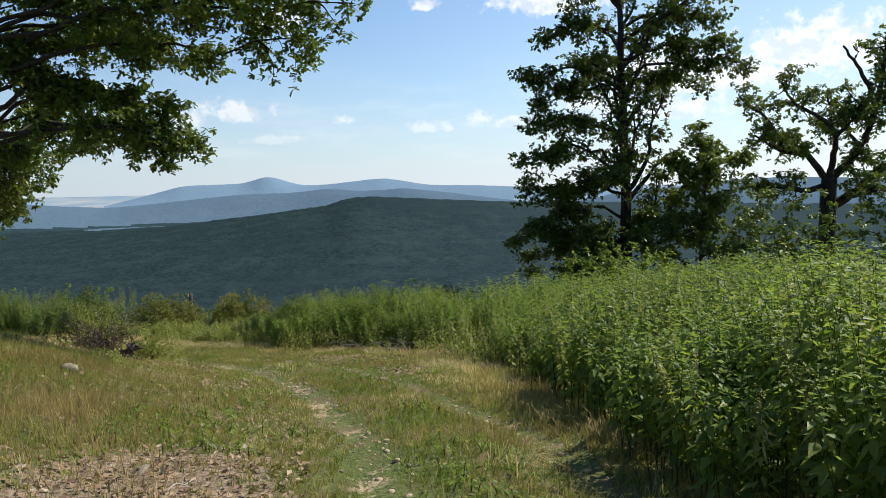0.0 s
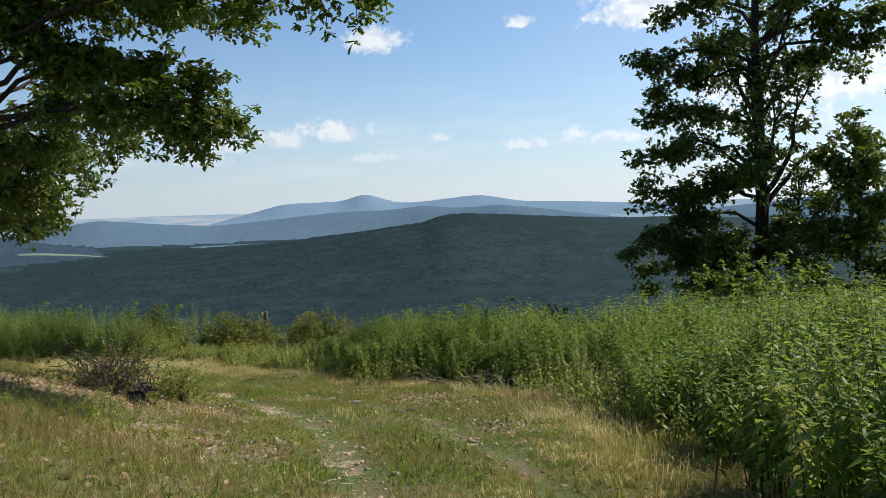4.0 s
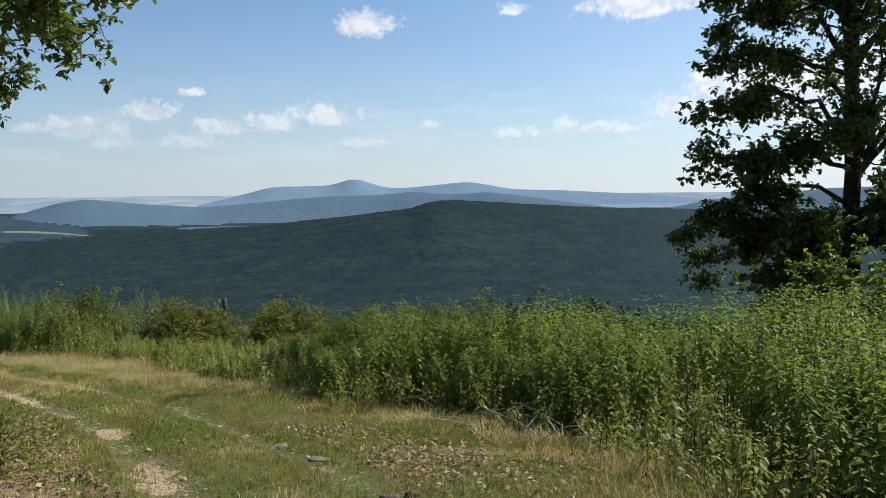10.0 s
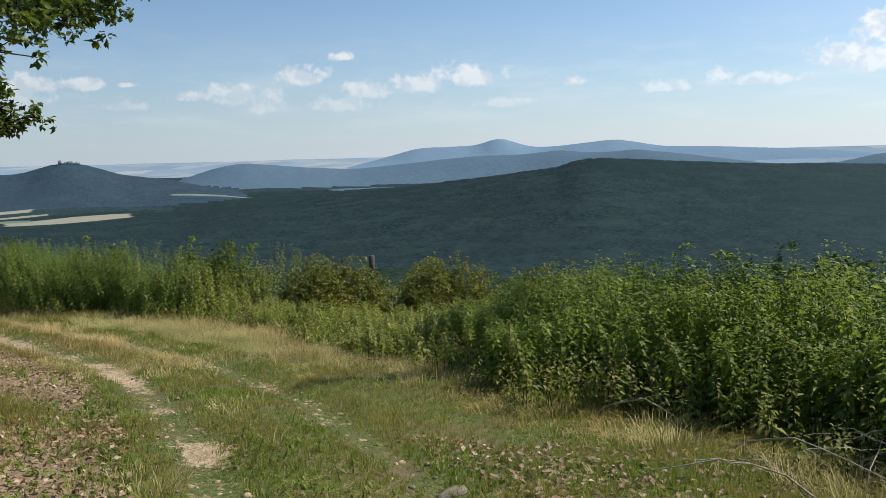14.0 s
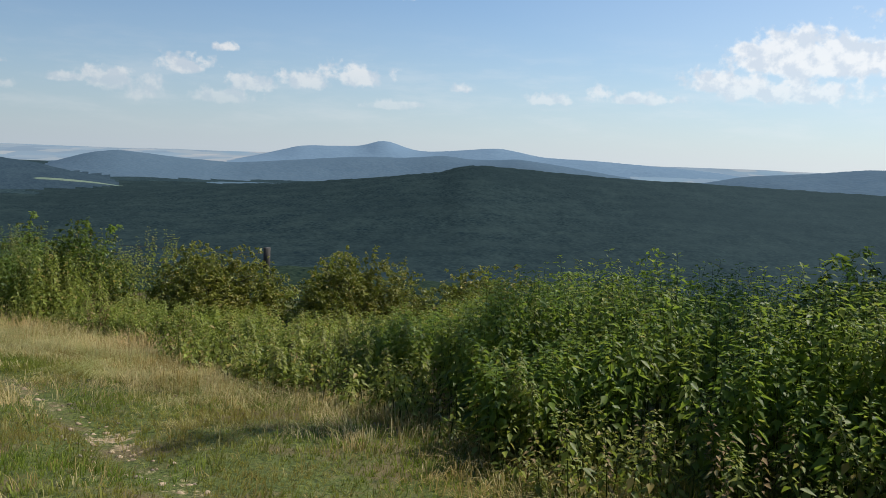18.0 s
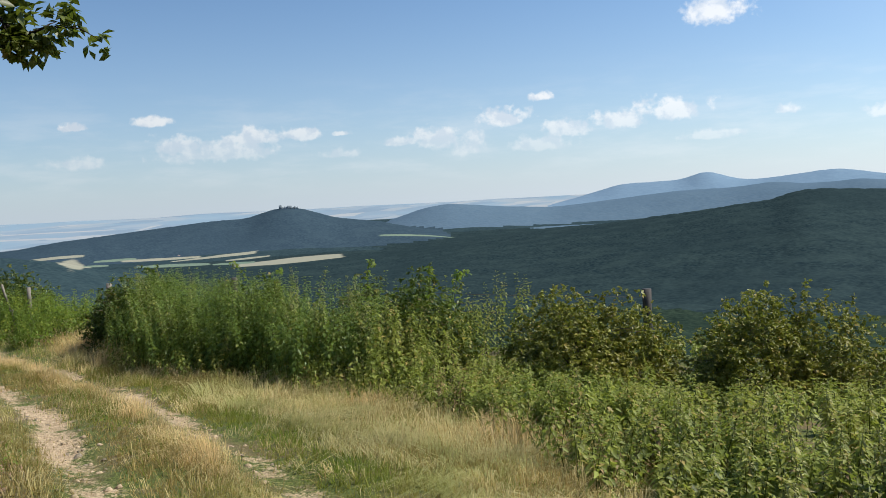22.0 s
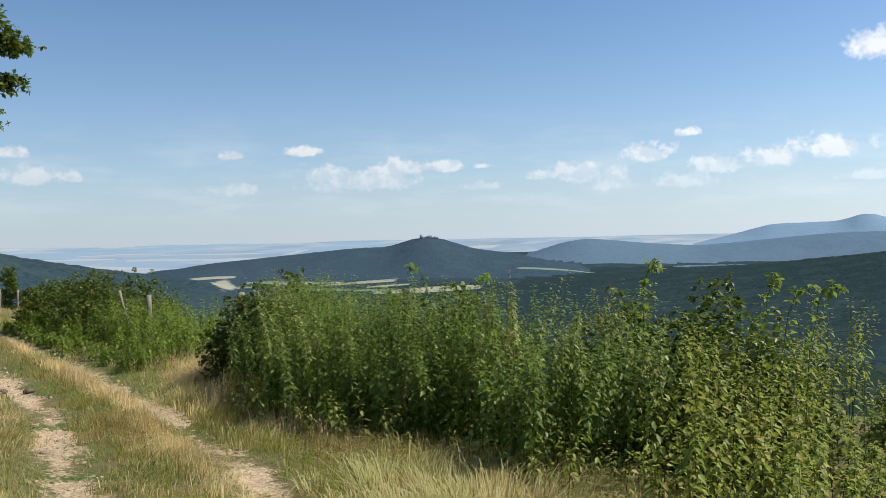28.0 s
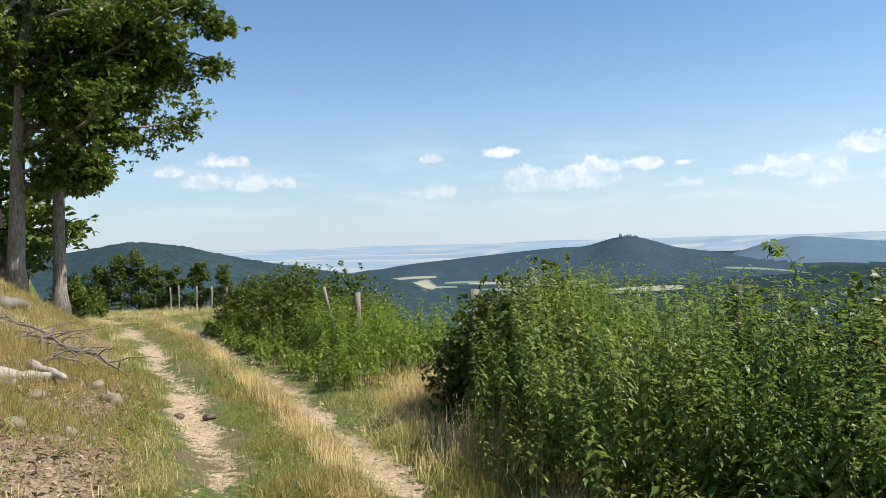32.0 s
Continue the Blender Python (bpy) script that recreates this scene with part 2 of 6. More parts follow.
HUB = (-5.0, 19.0, -0.8)       # the middle of the walk, from which bearings and distances are told
FIELDS = [  # bearing, half width; distance, half depth, its change with bearing; crop
    (-52.9, 1.7, 2487, 17, -4, "tan"), (-51.9, 1.1, 1941, 501, 0, "tan"), (-49.4, 1.2, 2398, 14, 0, "green"), (-50.6, 0.8, 2327, 23, 0, "green"), (-46.6, 2.3, 2369, 15, -4, "tan"),
    (-43.4, 2.6, 2332, 28, 13, "tan"), (-46.0, 2.2, 2129, 53, -17, "green"), (-38.8, 3.5, 1988, 106, 13, "tan"), (-42.2, 1.3, 2057, 38, 0, "green"), (-30.2, 2.5, 2530, 14, 4, "green"),
    (-41.3, 1.4, 2194, 29, 16, "tan"), (-58.6, 2.3, 3451, 69, -60, "far"), (-55.2, 2.6, 3730, 54, -12, "far"), (-60.8, 2.4, 3904, 57, 0, "far"), (-52.5, 3.2, 4123, 31, 0, "far"),
    (-58.0, 2.5, 4222, 28, 0, "far")]


def crops(n, colour):
    """Lays the valley's fields into a far material, by bearing and distance from the hub."""
    p = n.add("ShaderNodeSeparateXYZ")
    n.link(coords(n), p.inputs[0])
    dx, dy = n.math("SUBTRACT", p.outputs[0], HUB[0]), n.math("SUBTRACT", p.outputs[1], HUB[1])
    az = n.math("MULTIPLY", n.math("ARCTAN2", dx, dy), 57.2958)
    r = n.math("SQRT", n.math("ADD", n.math("MULTIPLY", dx, dx), n.math("MULTIPLY", dy, dy)))
    wob = n.math("SUBTRACT", n.noise(coords(n), 0.02, 3.0), 0.5)
    tint = n.noise(coords(n), 0.012, 4.0)
    # the far crop is paled to blue-grey: haze is in its colour
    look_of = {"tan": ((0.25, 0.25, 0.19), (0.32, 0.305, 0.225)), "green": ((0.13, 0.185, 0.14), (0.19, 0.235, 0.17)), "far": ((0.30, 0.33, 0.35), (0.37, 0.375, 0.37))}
    cols = {k: n.mix(tint, *v) for k, v in look_of.items()}
    for a0, wa, r0, dr, slant, crop in FIELDS:
        u = n.math("ABSOLUTE", n.math("MULTIPLY", n.math("SUBTRACT", az, a0), 1 / wa))
        mid = n.math("MULTIPLY_ADD", n.math("SUBTRACT", az, a0), -slant, n.math("SUBTRACT", r, r0))
        v = n.math("ADD", n.math("ABSOLUTE", n.math("MULTIPLY", mid, 1 / dr)), n.math("MULTIPLY", n.math("MULTIPLY", u, u), 0.35))
        m = n.math("ADD", n.math("MAXIMUM", u, v), n.math("MULTIPLY", wob, 0.3))
        colour = n.mix(n.smooth(m, 1.06, 0.96), colour, cols[crop])
    return colour


def field_at(A, R):
    """Where the fields lie, for the woods to leave them clear."""
    out = np.zeros(np.shape(R), bool)
    for a0, wa, r0, dr, slant, _ in FIELDS:
        out |= (np.abs(A - a0) < wa * 1.1) & (np.abs(R - r0 - slant * (A - a0)) < dr * 1.2 + 12)
    return out


def forest_material(name, low, high, cell, relief, fields=False, east_haze=None):
    """Woods seen from far: crowns side by side, with an optional haze tint eastwards."""
    m, n, b = material(name)
    co = coords(n)
    v = n.voronoi(co, 1.0 / cell)
    v2 = n.voronoi(co, 0.37 / cell)
    rnd = n.noise(co, 0.9 / cell, 2.0)
    large = n.noise(co, 0.004, 4.0, 0.6)
    stand = n.noise(co, 0.018, 4.0, 0.65)
    f = n.math("ADD", n.math("MULTIPLY", n.math("SUBTRACT", 1.0, v), 0.3), n.math("MULTIPLY", rnd, 0.7))
    c = n.mix(n.smooth(f, 0.25, 0.85), low, high)
    c = n.mix(n.math("MULTIPLY", n.smooth(stand, 0.42, 0.68), 0.55), c, high)
    c = n.mix(n.math("MULTIPLY", n.smooth(large, 0.4, 0.65), 0.5), c, n.mix(0.35, low, high))
    if east_haze:
        # sunward haze painted in: the colour pales towards the east
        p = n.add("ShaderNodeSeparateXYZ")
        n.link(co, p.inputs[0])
        c = n.mix(n.math("MULTIPLY", n.smooth(n.math("MULTIPLY_ADD", stand, 250.0, p.outputs[0]), -150.0, 650.0), 0.55), c, east_haze)
    n.link(crops(n, c) if fields else c, b.inputs["Base Color"])
    b.inputs["Roughness"].default_value = 1.0
    b.inputs["Specular IOR Level"].default_value = 0.0
    h = n.math("SUBTRACT", 1.0, n.math("ADD", n.math("MULTIPLY", v, 0.6), n.math("MULTIPLY", v2, 0.4)))
    bump(n, b, h, relief, cell * 0.3)
    return m


def plain_material(name, low, high, scale=0.02):
    m, n, b = material(name)
    c = n.mix(n.smooth(n.noise(coords(n), scale, 5.0), 0.35, 0.65), low, high)
    n.link(c, b.inputs["Base Color"])
    b.inputs["Roughness"].default_value = 1.0
    b.inputs["Specular IOR Level"].default_value = 0.0
    return m


def farmland_material():
    """The far plain: a patchwork of fields, woods and villages, with haze painted into its colours."""
    m, n, b = material("haze_tinted_farmland")
    co = coords(n)
    mp = n.add("ShaderNodeMapping")
    n.link(co, mp.inputs[0])
    mp.inputs["Rotation"].default_value = (0, 0, 0.6)
    mp.inputs["Scale"].default_value = (1.0, 0.55, 1.0)
    vc = n.voronoi(mp.outputs[0], 0.0075, "Color")
    s = n.add("ShaderNodeSeparateColor")
    n.link(vc, s.inputs[0])
    # blue-grey field tones hold the distance haze
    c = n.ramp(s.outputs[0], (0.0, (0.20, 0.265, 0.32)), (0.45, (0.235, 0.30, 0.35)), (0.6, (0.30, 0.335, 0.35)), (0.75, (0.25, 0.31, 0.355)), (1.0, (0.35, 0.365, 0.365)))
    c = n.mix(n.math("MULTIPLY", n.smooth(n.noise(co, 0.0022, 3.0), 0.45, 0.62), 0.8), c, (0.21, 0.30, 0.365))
    n.link(crops(n, c), b.inputs["Base Color"])
    b.inputs["Roughness"].default_value = 1.0
    b.inputs["Specular IOR Level"].default_value = 0.0
    return m


def ground_material():
    m, n, b = material("meadow_soil")
    co = coords(n)
    a = n.add("ShaderNodeAttribute")
    a.attribute_name = "worn"
    worn = a.outputs["Fac"]
    a2 = n.add("ShaderNodeAttribute")
    a2.attribute_name = "litter"
    big = n.noise(co, 1.1, 5.0, 0.65)
    grain = n.noise(co, 22.0, 5.0, 0.7)
    mid = n.noise(co, 4.5, 4.0, 0.6)
    peb = n.voronoi(co, 26.0)
    turf = n.mix(n.smooth(grain, 0.3, 0.7), (0.035, 0.052, 0.011), (0.15, 0.175, 0.042))
    turf = n.mix(n.smooth(big, 0.45, 0.65), turf, (0.15, 0.115, 0.055))
    turf = n.mix(n.math("MULTIPLY", n.smooth(mid, 0.52, 0.72), 0.55), turf, (0.21, 0.175, 0.08))
    dirt = n.mix(n.smooth(grain, 0.3, 0.7), (0.33, 0.23, 0.135), (0.60, 0.455, 0.29))
    dirt = n.mix(n.math("MULTIPLY", n.smooth(mid, 0.45, 0.7), 0.6), dirt, (0.25, 0.19, 0.105))
    dirt = n.mix(n.smooth(peb, 0.22, 0.05), dirt, (0.52, 0.45, 0.35))
    lit = n.mix(n.smooth(grain, 0.35, 0.65), (0.13, 0.088, 0.052), (0.36, 0.27, 0.175))
    lf = n.smooth(n.math("ADD", a2.outputs["Fac"], n.math("MULTIPLY", n.math("SUBTRACT", big, 0.5), 1.4)), 0.3, 0.7)
    wf = n.smooth(n.math("ADD", worn, n.math("ADD", n.math("MULTIPLY", n.math("SUBTRACT", grain, 0.5), 0.9), n.math("MULTIPLY", n.math("SUBTRACT", mid, 0.5), 1.3))), 0.38, 0.72)
    c = n.mix(wf, n.mix(lf, turf, lit), dirt)
    n.link(c, b.inputs["Base Color"])
    b.inputs["Roughness"].default_value = 0.95
    bump(n, b, n.math("ADD", grain, n.math("MULTIPLY", peb, 0.5)), 0.8, 0.03)
    return m


M_GROUND = ground_material()
# near ridge: slight blue haze in the colour, last tone the hazier east
M_WOODS_HAZED = forest_material("haze_tinted_woods_of_the_near_ridge", (0.012, 0.023, 0.029), (0.038, 0.060, 0.057), 5.5, 0.4, True, (0.046, 0.070, 0.075))
M_WOODS_LOW = forest_material("woods_below_the_slope", (0.010, 0.020, 0.017), (0.040, 0.061, 0.039), 5.0, 0.7)
# side and castle hills: leaf colours shifted to blue to paint in haze
M_WOODS_LEFT_HAZED = forest_material("haze_tinted_woods_of_the_side_hill", (0.019, 0.036, 0.045), (0.046, 0.074, 0.077), 8.0, 0.6, True)
M_WOODS_CASTLE_HAZED = forest_material("haze_tinted_woods_of_the_castle_hill", (0.031, 0.053, 0.073), (0.050, 0.079, 0.096), 8.0, 0.35, True)
# middle and far range: haze painted into the colour, paler with distance
M_WOODS_MID_HAZED = forest_material("haze_tinted_woods_of_the_middle_range", (0.088, 0.138, 0.185), (0.112, 0.165, 0.208), 14.0, 0.35)
M_WOODS_FAR_HAZED = forest_material("haze_tinted_woods_of_the_far_range", (0.15, 0.225, 0.30), (0.178, 0.26, 0.33), 20.0, 0.25)
M_FARM_HAZED = farmland_material()
M_NETTLE = leaf_material("nettle_leaf", (0.037, 0.078, 0.015), (0.23, 0.325, 0.056), (0.36, 0.365, 0.072), 0.07, 0.54, 0.46)
M_HEDGE = leaf_material("pale_nettle_leaf", (0.042, 0.085, 0.02), (0.225, 0.315, 0.072), (0.31, 0.33, 0.085), 0.05, 0.44, 0.38)
M_DRYWEED = leaf_material("withered_leaf", (0.12, 0.07, 0.03), (0.34, 0.23, 0.10), (0.42, 0.34, 0.16), 0.1, 0.25, 0.7)
M_NETTLE_PALE = leaf_material("flowering_nettle_leaf", (0.085, 0.12, 0.022), (0.35, 0.39, 0.075), (0.42, 0.32, 0.10), 0.07, 0.42, 0.5)
M_TASSEL = plain_material("nettle_flower", (0.30, 0.31, 0.12), (0.44, 0.42, 0.2), 3.0)
M_SHRUB = leaf_material("shrub_leaf", (0.03, 0.06, 0.012), (0.10, 0.14, 0.025), (0.22, 0.17, 0.04), 0.06, 0.3, 0.4)
M_SHRUB_GOLD = leaf_material("yellowing_shrub_leaf", (0.065, 0.08, 0.015), (0.29, 0.285, 0.05), (0.34, 0.25, 0.06), 0.06, 0.32, 0.45)
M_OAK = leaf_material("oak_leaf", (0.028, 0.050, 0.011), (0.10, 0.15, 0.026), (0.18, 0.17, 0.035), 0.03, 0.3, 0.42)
# brighter copy of the oak leaf, sunlight put into its colour
M_OAK_LIT = leaf_material("oak_leaf_lit_copy", (0.036, 0.065, 0.013), (0.13, 0.19, 0.032), (0.21, 0.2, 0.045), 0.04, 0.32, 0.42)
# bark darkened in its colour for the shade on the trunks
M_BARK = bark_material("bark_shaded_copy", (0.012, 0.009, 0.007), (0.055, 0.043, 0.033))
M_STEM = plain_material("herb_stem", (0.06, 0.085, 0.02), (0.12, 0.13, 0.045), 4.0)
# the same bark lightened, sun on the bank trunks painted in
M_BARK_LIT = bark_material("bark_lit_copy", (0.10, 0.085, 0.068), (0.34, 0.295, 0.24))
M_TWIG = bark_material("dry_twig", (0.06, 0.04, 0.03), (0.2, 0.15, 0.11))
M_POST = wood_material("weathered_post_wood", (0.10, 0.085, 0.07), (0.29, 0.255, 0.21))
M_POST_DARK = wood_material("dark_post_wood", (0.035, 0.032, 0.03), (0.11, 0.10, 0.09))
M_CHAR = wood_material("rotten_dark_wood", (0.012, 0.010, 0.009), (0.06, 0.048, 0.04), (18, 18, 6))
M_DEADWOOD = wood_material("bleached_dead_wood", (0.24, 0.2, 0.16), (0.50, 0.44, 0.36), (6, 30, 30))
M_BRANCH = wood_material("grey_dead_branch", (0.08, 0.065, 0.05), (0.24, 0.2, 0.16), (12, 12, 12))
M_CRUMB = stone_material("dry_earth", (0.29, 0.205, 0.12), (0.56, 0.43, 0.28))
M_STONE = stone_material("pale_field_stone", (0.15, 0.118, 0.082), (0.34, 0.28, 0.20))
M_RUIN = stone_material("ruin_masonry", (0.15, 0.185, 0.21), (0.24, 0.27, 0.28))
M_GRASS = grass_material("green_grass", (0.09, 0.14, 0.016), (0.30, 0.37, 0.05), (0.34, 0.30, 0.07), 0.45)
M_GOLD = grass_material("dry_golden_grass", (0.50, 0.40, 0.16), (0.78, 0.64, 0.33), (0.46, 0.42, 0.16), 0.42)
M_MIXED = grass_material("half_dry_grass", (0.24, 0.185, 0.055), (0.55, 0.41, 0.16), (0.26, 0.21, 0.055), 0.4)
M_MATTED = grass_material("matted_pale_grass", (0.36, 0.34, 0.12), (0.72, 0.63, 0.32), (0.38, 0.39, 0.13), 0.45)
M_STRAW = grass_material("orange_straw", (0.58, 0.41, 0.17), (0.82, 0.62, 0.33), (0.66, 0.50, 0.22), 0.42)
M_LITTER = leaf_material("fallen_leaf", (0.13, 0.075, 0.043), (0.38, 0.25, 0.15), (0.50, 0.38, 0.26), 0.10, 0.08, 0.7)
M_WIRE = plain_material("rusty_wire", (0.12, 0.09, 0.07), (0.2, 0.17, 0.14), 30.0)
M_PLASTER = plain_material("white_plaster", (0.42, 0.45, 0.46), (0.5, 0.52, 0.52), 0.3)
M_ROOF = plain_material("roof_tiles", (0.2, 0.17, 0.17), (0.26, 0.21, 0.2), 0.3)

# ---- mesh helpers ----


def mesh_object(name, verts, loops, sizes, mats, parent=None, index=None, smooth=False):
    """One mesh object from arrays: vertices, the corners of all faces in a row, and each face's corner count."""
    me = bpy.data.meshes.new(name)
    verts = np.asarray(verts, dtype=np.float32).reshape(-1, 3)
    loops, sizes = np.asarray(loops, dtype=np.int32).ravel(), np.asarray(sizes, dtype=np.int32).ravel()
    me.vertices.add(len(verts)), me.loops.add(len(loops)), me.polygons.add(len(sizes))
    me.vertices.foreach_set("co", verts.ravel())
    me.loops.foreach_set("vertex_index", loops)
    me.polygons.foreach_set("loop_start", np.concatenate(([0], np.cumsum(sizes)[:-1])).astype(np.int32))
    for m in mats if isinstance(mats, (list, tuple)) else [mats]:
        me.materials.append(m)
    if index is not None:
        me.polygons.foreach_set("material_index", np.asarray(index, dtype=np.int32))
    if smooth:
        me.polygons.foreach_set("use_smooth", np.ones(len(sizes), dtype=bool))
    me.update(calc_edges=True)
    ob = new(name, me)
    ob.parent = parent
    return ob


class Heap:
    """Gathers many small pieces for one mesh."""

    def __init__(self):
        self.v, self.l, self.s, self.n = [], [], [], 0

    def add(self, verts, loops, sizes):
        self.v.append(np.asarray(verts, dtype=np.float32).reshape(-1, 3))
        self.l.append(np.asarray(loops, dtype=np.int64).ravel() + self.n)
        self.s.append(np.asarray(sizes, dtype=np.int32).ravel())
        self.n += len(self.v[-1])

    def many(self, tv, tl, ts, rot, scale, place):
        """Copies of a template, each turned, sized and placed."""
        tv = np.asarray(tv, dtype=np.float64)
        k = len(rot)
        if not k:
            return
        v = np.einsum("kij,kvj->kvi", rot, tv[None] * np.asarray(scale).reshape(k, 1, -1)) + np.asarray(place)[:, None, :]
        off = np.arange(k)[:, None] * len(tv)
        self.add(v, np.asarray(tl)[None] + off, np.tile(ts, k))

    def make(self, name, mats, parent=None, smooth=False):
        return mesh_object(name, np.concatenate(self.v), np.concatenate(self.l), np.concatenate(self.s), mats, parent, None, smooth)


def turns(yaw, pitch, roll):
    """Rotation matrices: roll about x, then pitch about y, then yaw about z."""
    yaw, pitch, roll = np.broadcast_arrays(np.asarray(yaw, float), np.asarray(pitch, float), np.asarray(roll, float))
    cz, sz, cy, sy, cx, sx = np.cos(yaw), np.sin(yaw), np.cos(pitch), np.sin(pitch), np.cos(roll), np.sin(roll)
    return np.stack([np.stack([cz * cy, cz * sy * sx - sz * cx, cz * sy * cx + sz * sx], -1),
                     np.stack([sz * cy, sz * sy * sx + cz * cx, sz * sy * cx - cz * sx], -1),
                     np.stack([-sy, cy * sx, cy * cx], -1)], -2)


def tube(heap, pts, radii, sides=6):
    """A tapered, bent stick along pts."""
    pts = np.asarray(pts, float)
    k = len(pts)
    radii = np.broadcast_to(np.asarray(radii, float), (k,))
    d = np.gradient(pts, axis=0)
    d /= np.linalg.norm(d, axis=1, keepdims=True) + 1e-9
    ref = np.where(np.abs(d[:, 2:3]) > 0.9, np.array([[1.0, 0, 0]]), np.array([[0, 0, 1.0]]))
    u = np.cross(d, ref)
    u /= np.linalg.norm(u, axis=1, keepdims=True) + 1e-9
    w = np.cross(d, u)
    a = np.arange(sides) / sides * 2 * np.pi
    ring = pts[:, None] + radii[:, None, None] * (np.cos(a)[None, :, None] * u[:, None] + np.sin(a)[None, :, None] * w[:, None])
    i, j = np.meshgrid(np.arange(k - 1), np.arange(sides), indexing="ij")
    q = np.stack([i * sides + j, i * sides + (j + 1) % sides, (i + 1) * sides + (j + 1) % sides, (i + 1) * sides + j], -1).reshape(-1, 4)
    loops = np.concatenate([q.ravel(), np.arange(sides)[::-1], (k - 1) * sides + np.arange(sides)])
    heap.add(ring.reshape(-1, 3), loops, [4] * len(q) + [sides, sides])


def part(name, heap, mat, parent, label="", smooth=False):
    ob = heap.make(name, mat, parent, smooth)
    return tagged(ob, label) if label else ob


def thing(name, label, category, place=(0, 0, 0), group="", kind=""):
    ob = new(name)
    ob.location = place
    ob.empty_display_size = 0.2
    return tagged(ob, label, category, group, kind)


def lattice(x, y, cell, seed):
    """Smooth noise of two coordinates, from -1 to 1."""
    r = np.random.default_rng(seed).uniform(-1, 1, (256, 256))
    u, v = np.asarray(x) / cell, np.asarray(y) / cell
    i, j = np.floor(u).astype(int), np.floor(v).astype(int)
    f, g = u - i, v - j
    f, g = f * f * (3 - 2 * f), g * g * (3 - 2 * g)
    p = lambda a, b: r[(i + a) % 256, (j + b) % 256]
    return (p(0, 0) * (1 - f) + p(1, 0) * f) * (1 - g) + (p(0, 1) * (1 - f) + p(1, 1) * f) * g


def curve(points, step=0.2):
    """A smooth line through points, evenly spaced."""
    p = np.asarray(points, float)
    q = np.vstack([2 * p[0] - p[1], p, 2 * p[-1] - p[-2]])
    out = []
    for a, b, c, d in zip(q[:-3], q[1:-2], q[2:-1], q[3:]):
        n = max(2, int(np.linalg.norm(c - b) / step))
        t = (np.arange(n) / n)[:, None]
        out.append(0.5 * (2 * b + (c - a) * t + (2 * a - 5 * b + 4 * c - d) * t ** 2 + (3 * b - a - 3 * c + d) * t ** 3))
    return np.vstack(out + [p[-1:]])


def aside(line, x, y):
    """Distance from a line, plus to its right, and how far along it, in metres."""
    x, y = np.asarray(x, float).ravel(), np.asarray(y, float).ravel()
    along = np.concatenate(([0], np.cumsum(np.linalg.norm(np.diff(line, axis=0), axis=1))))
    t = np.gradient(line, axis=0)
    t /= np.linalg.norm(t, axis=1, keepdims=True)
    d, s = np.empty(len(x)), np.empty(len(x))
    for a in range(0, len(x), 20000):
        px, py = x[a:a + 20000, None] - line[None, :, 0], y[a:a + 20000, None] - line[None, :, 1]
        k = np.argmin(px * px + py * py, axis=1)
        r = np.arange(len(k))
        side = px[r, k] * t[k, 1] - py[r, k] * t[k, 0]
        d[a:a + 20000] = np.hypot(px[r, k], py[r, k]) * np.sign(side)
        s[a:a + 20000] = along[k]
    return d, s


# ---- the lie of the land ----
RUT = curve([(0.3, -14), (0.05, -6), (0.0, 0), (-0.35, 5.0), (-0.83, 8.1), (-1.6, 10.8), (-2.1, 12.4), (-2.8, 14.4), (-3.8, 16.6), (-5.2, 18.7), (-7.2, 21.3), (-9.8, 24.3),
             (-12.4, 26.6), (-15.6, 28.6), (-18.3, 30.1), (-20.5, 31.2), (-23.9, 32.7), (-28.7, 34.4), (-36.5, 36.7), (-44, 38.6), (-60, 42), (-75, 44)])
HEDGE = curve([(3.6, -6), (2.2, 1), (1.5, 5.6), (1.35, 8), (1.2, 11.5), (1.2, 13.7), (0.6, 16.4), (-0.3, 19.5), (-2.2, 22.9), (-4.4, 24.4), (-6.1, 26.8), (-8.0, 27.9), (-9.2, 29.1),
               (-10.4, 30.6), (-12.9, 32.2), (-16.4, 33.5), (-18.4, 33.7), (-20.5, 34.1), (-22.8, 35.3), (-24.9, 37.1)])
SLOPE_Y = [-40, -20, 0, 6.34, 13.4, 19.3, 24.8, 29, 32, 34.5, 37, 45]
SLOPE_Z = [3.5, 1.9, 0, -0.61, -1.49, -2.34, -3.18, -3.74, -4.1, -4.4, -4.52, -4.55]


def smoothstep(a, b, v):
    t = np.clip((np.asarray(v, float) - a) / (b - a), 0, 1)
    return t * t * (3 - 2 * t)


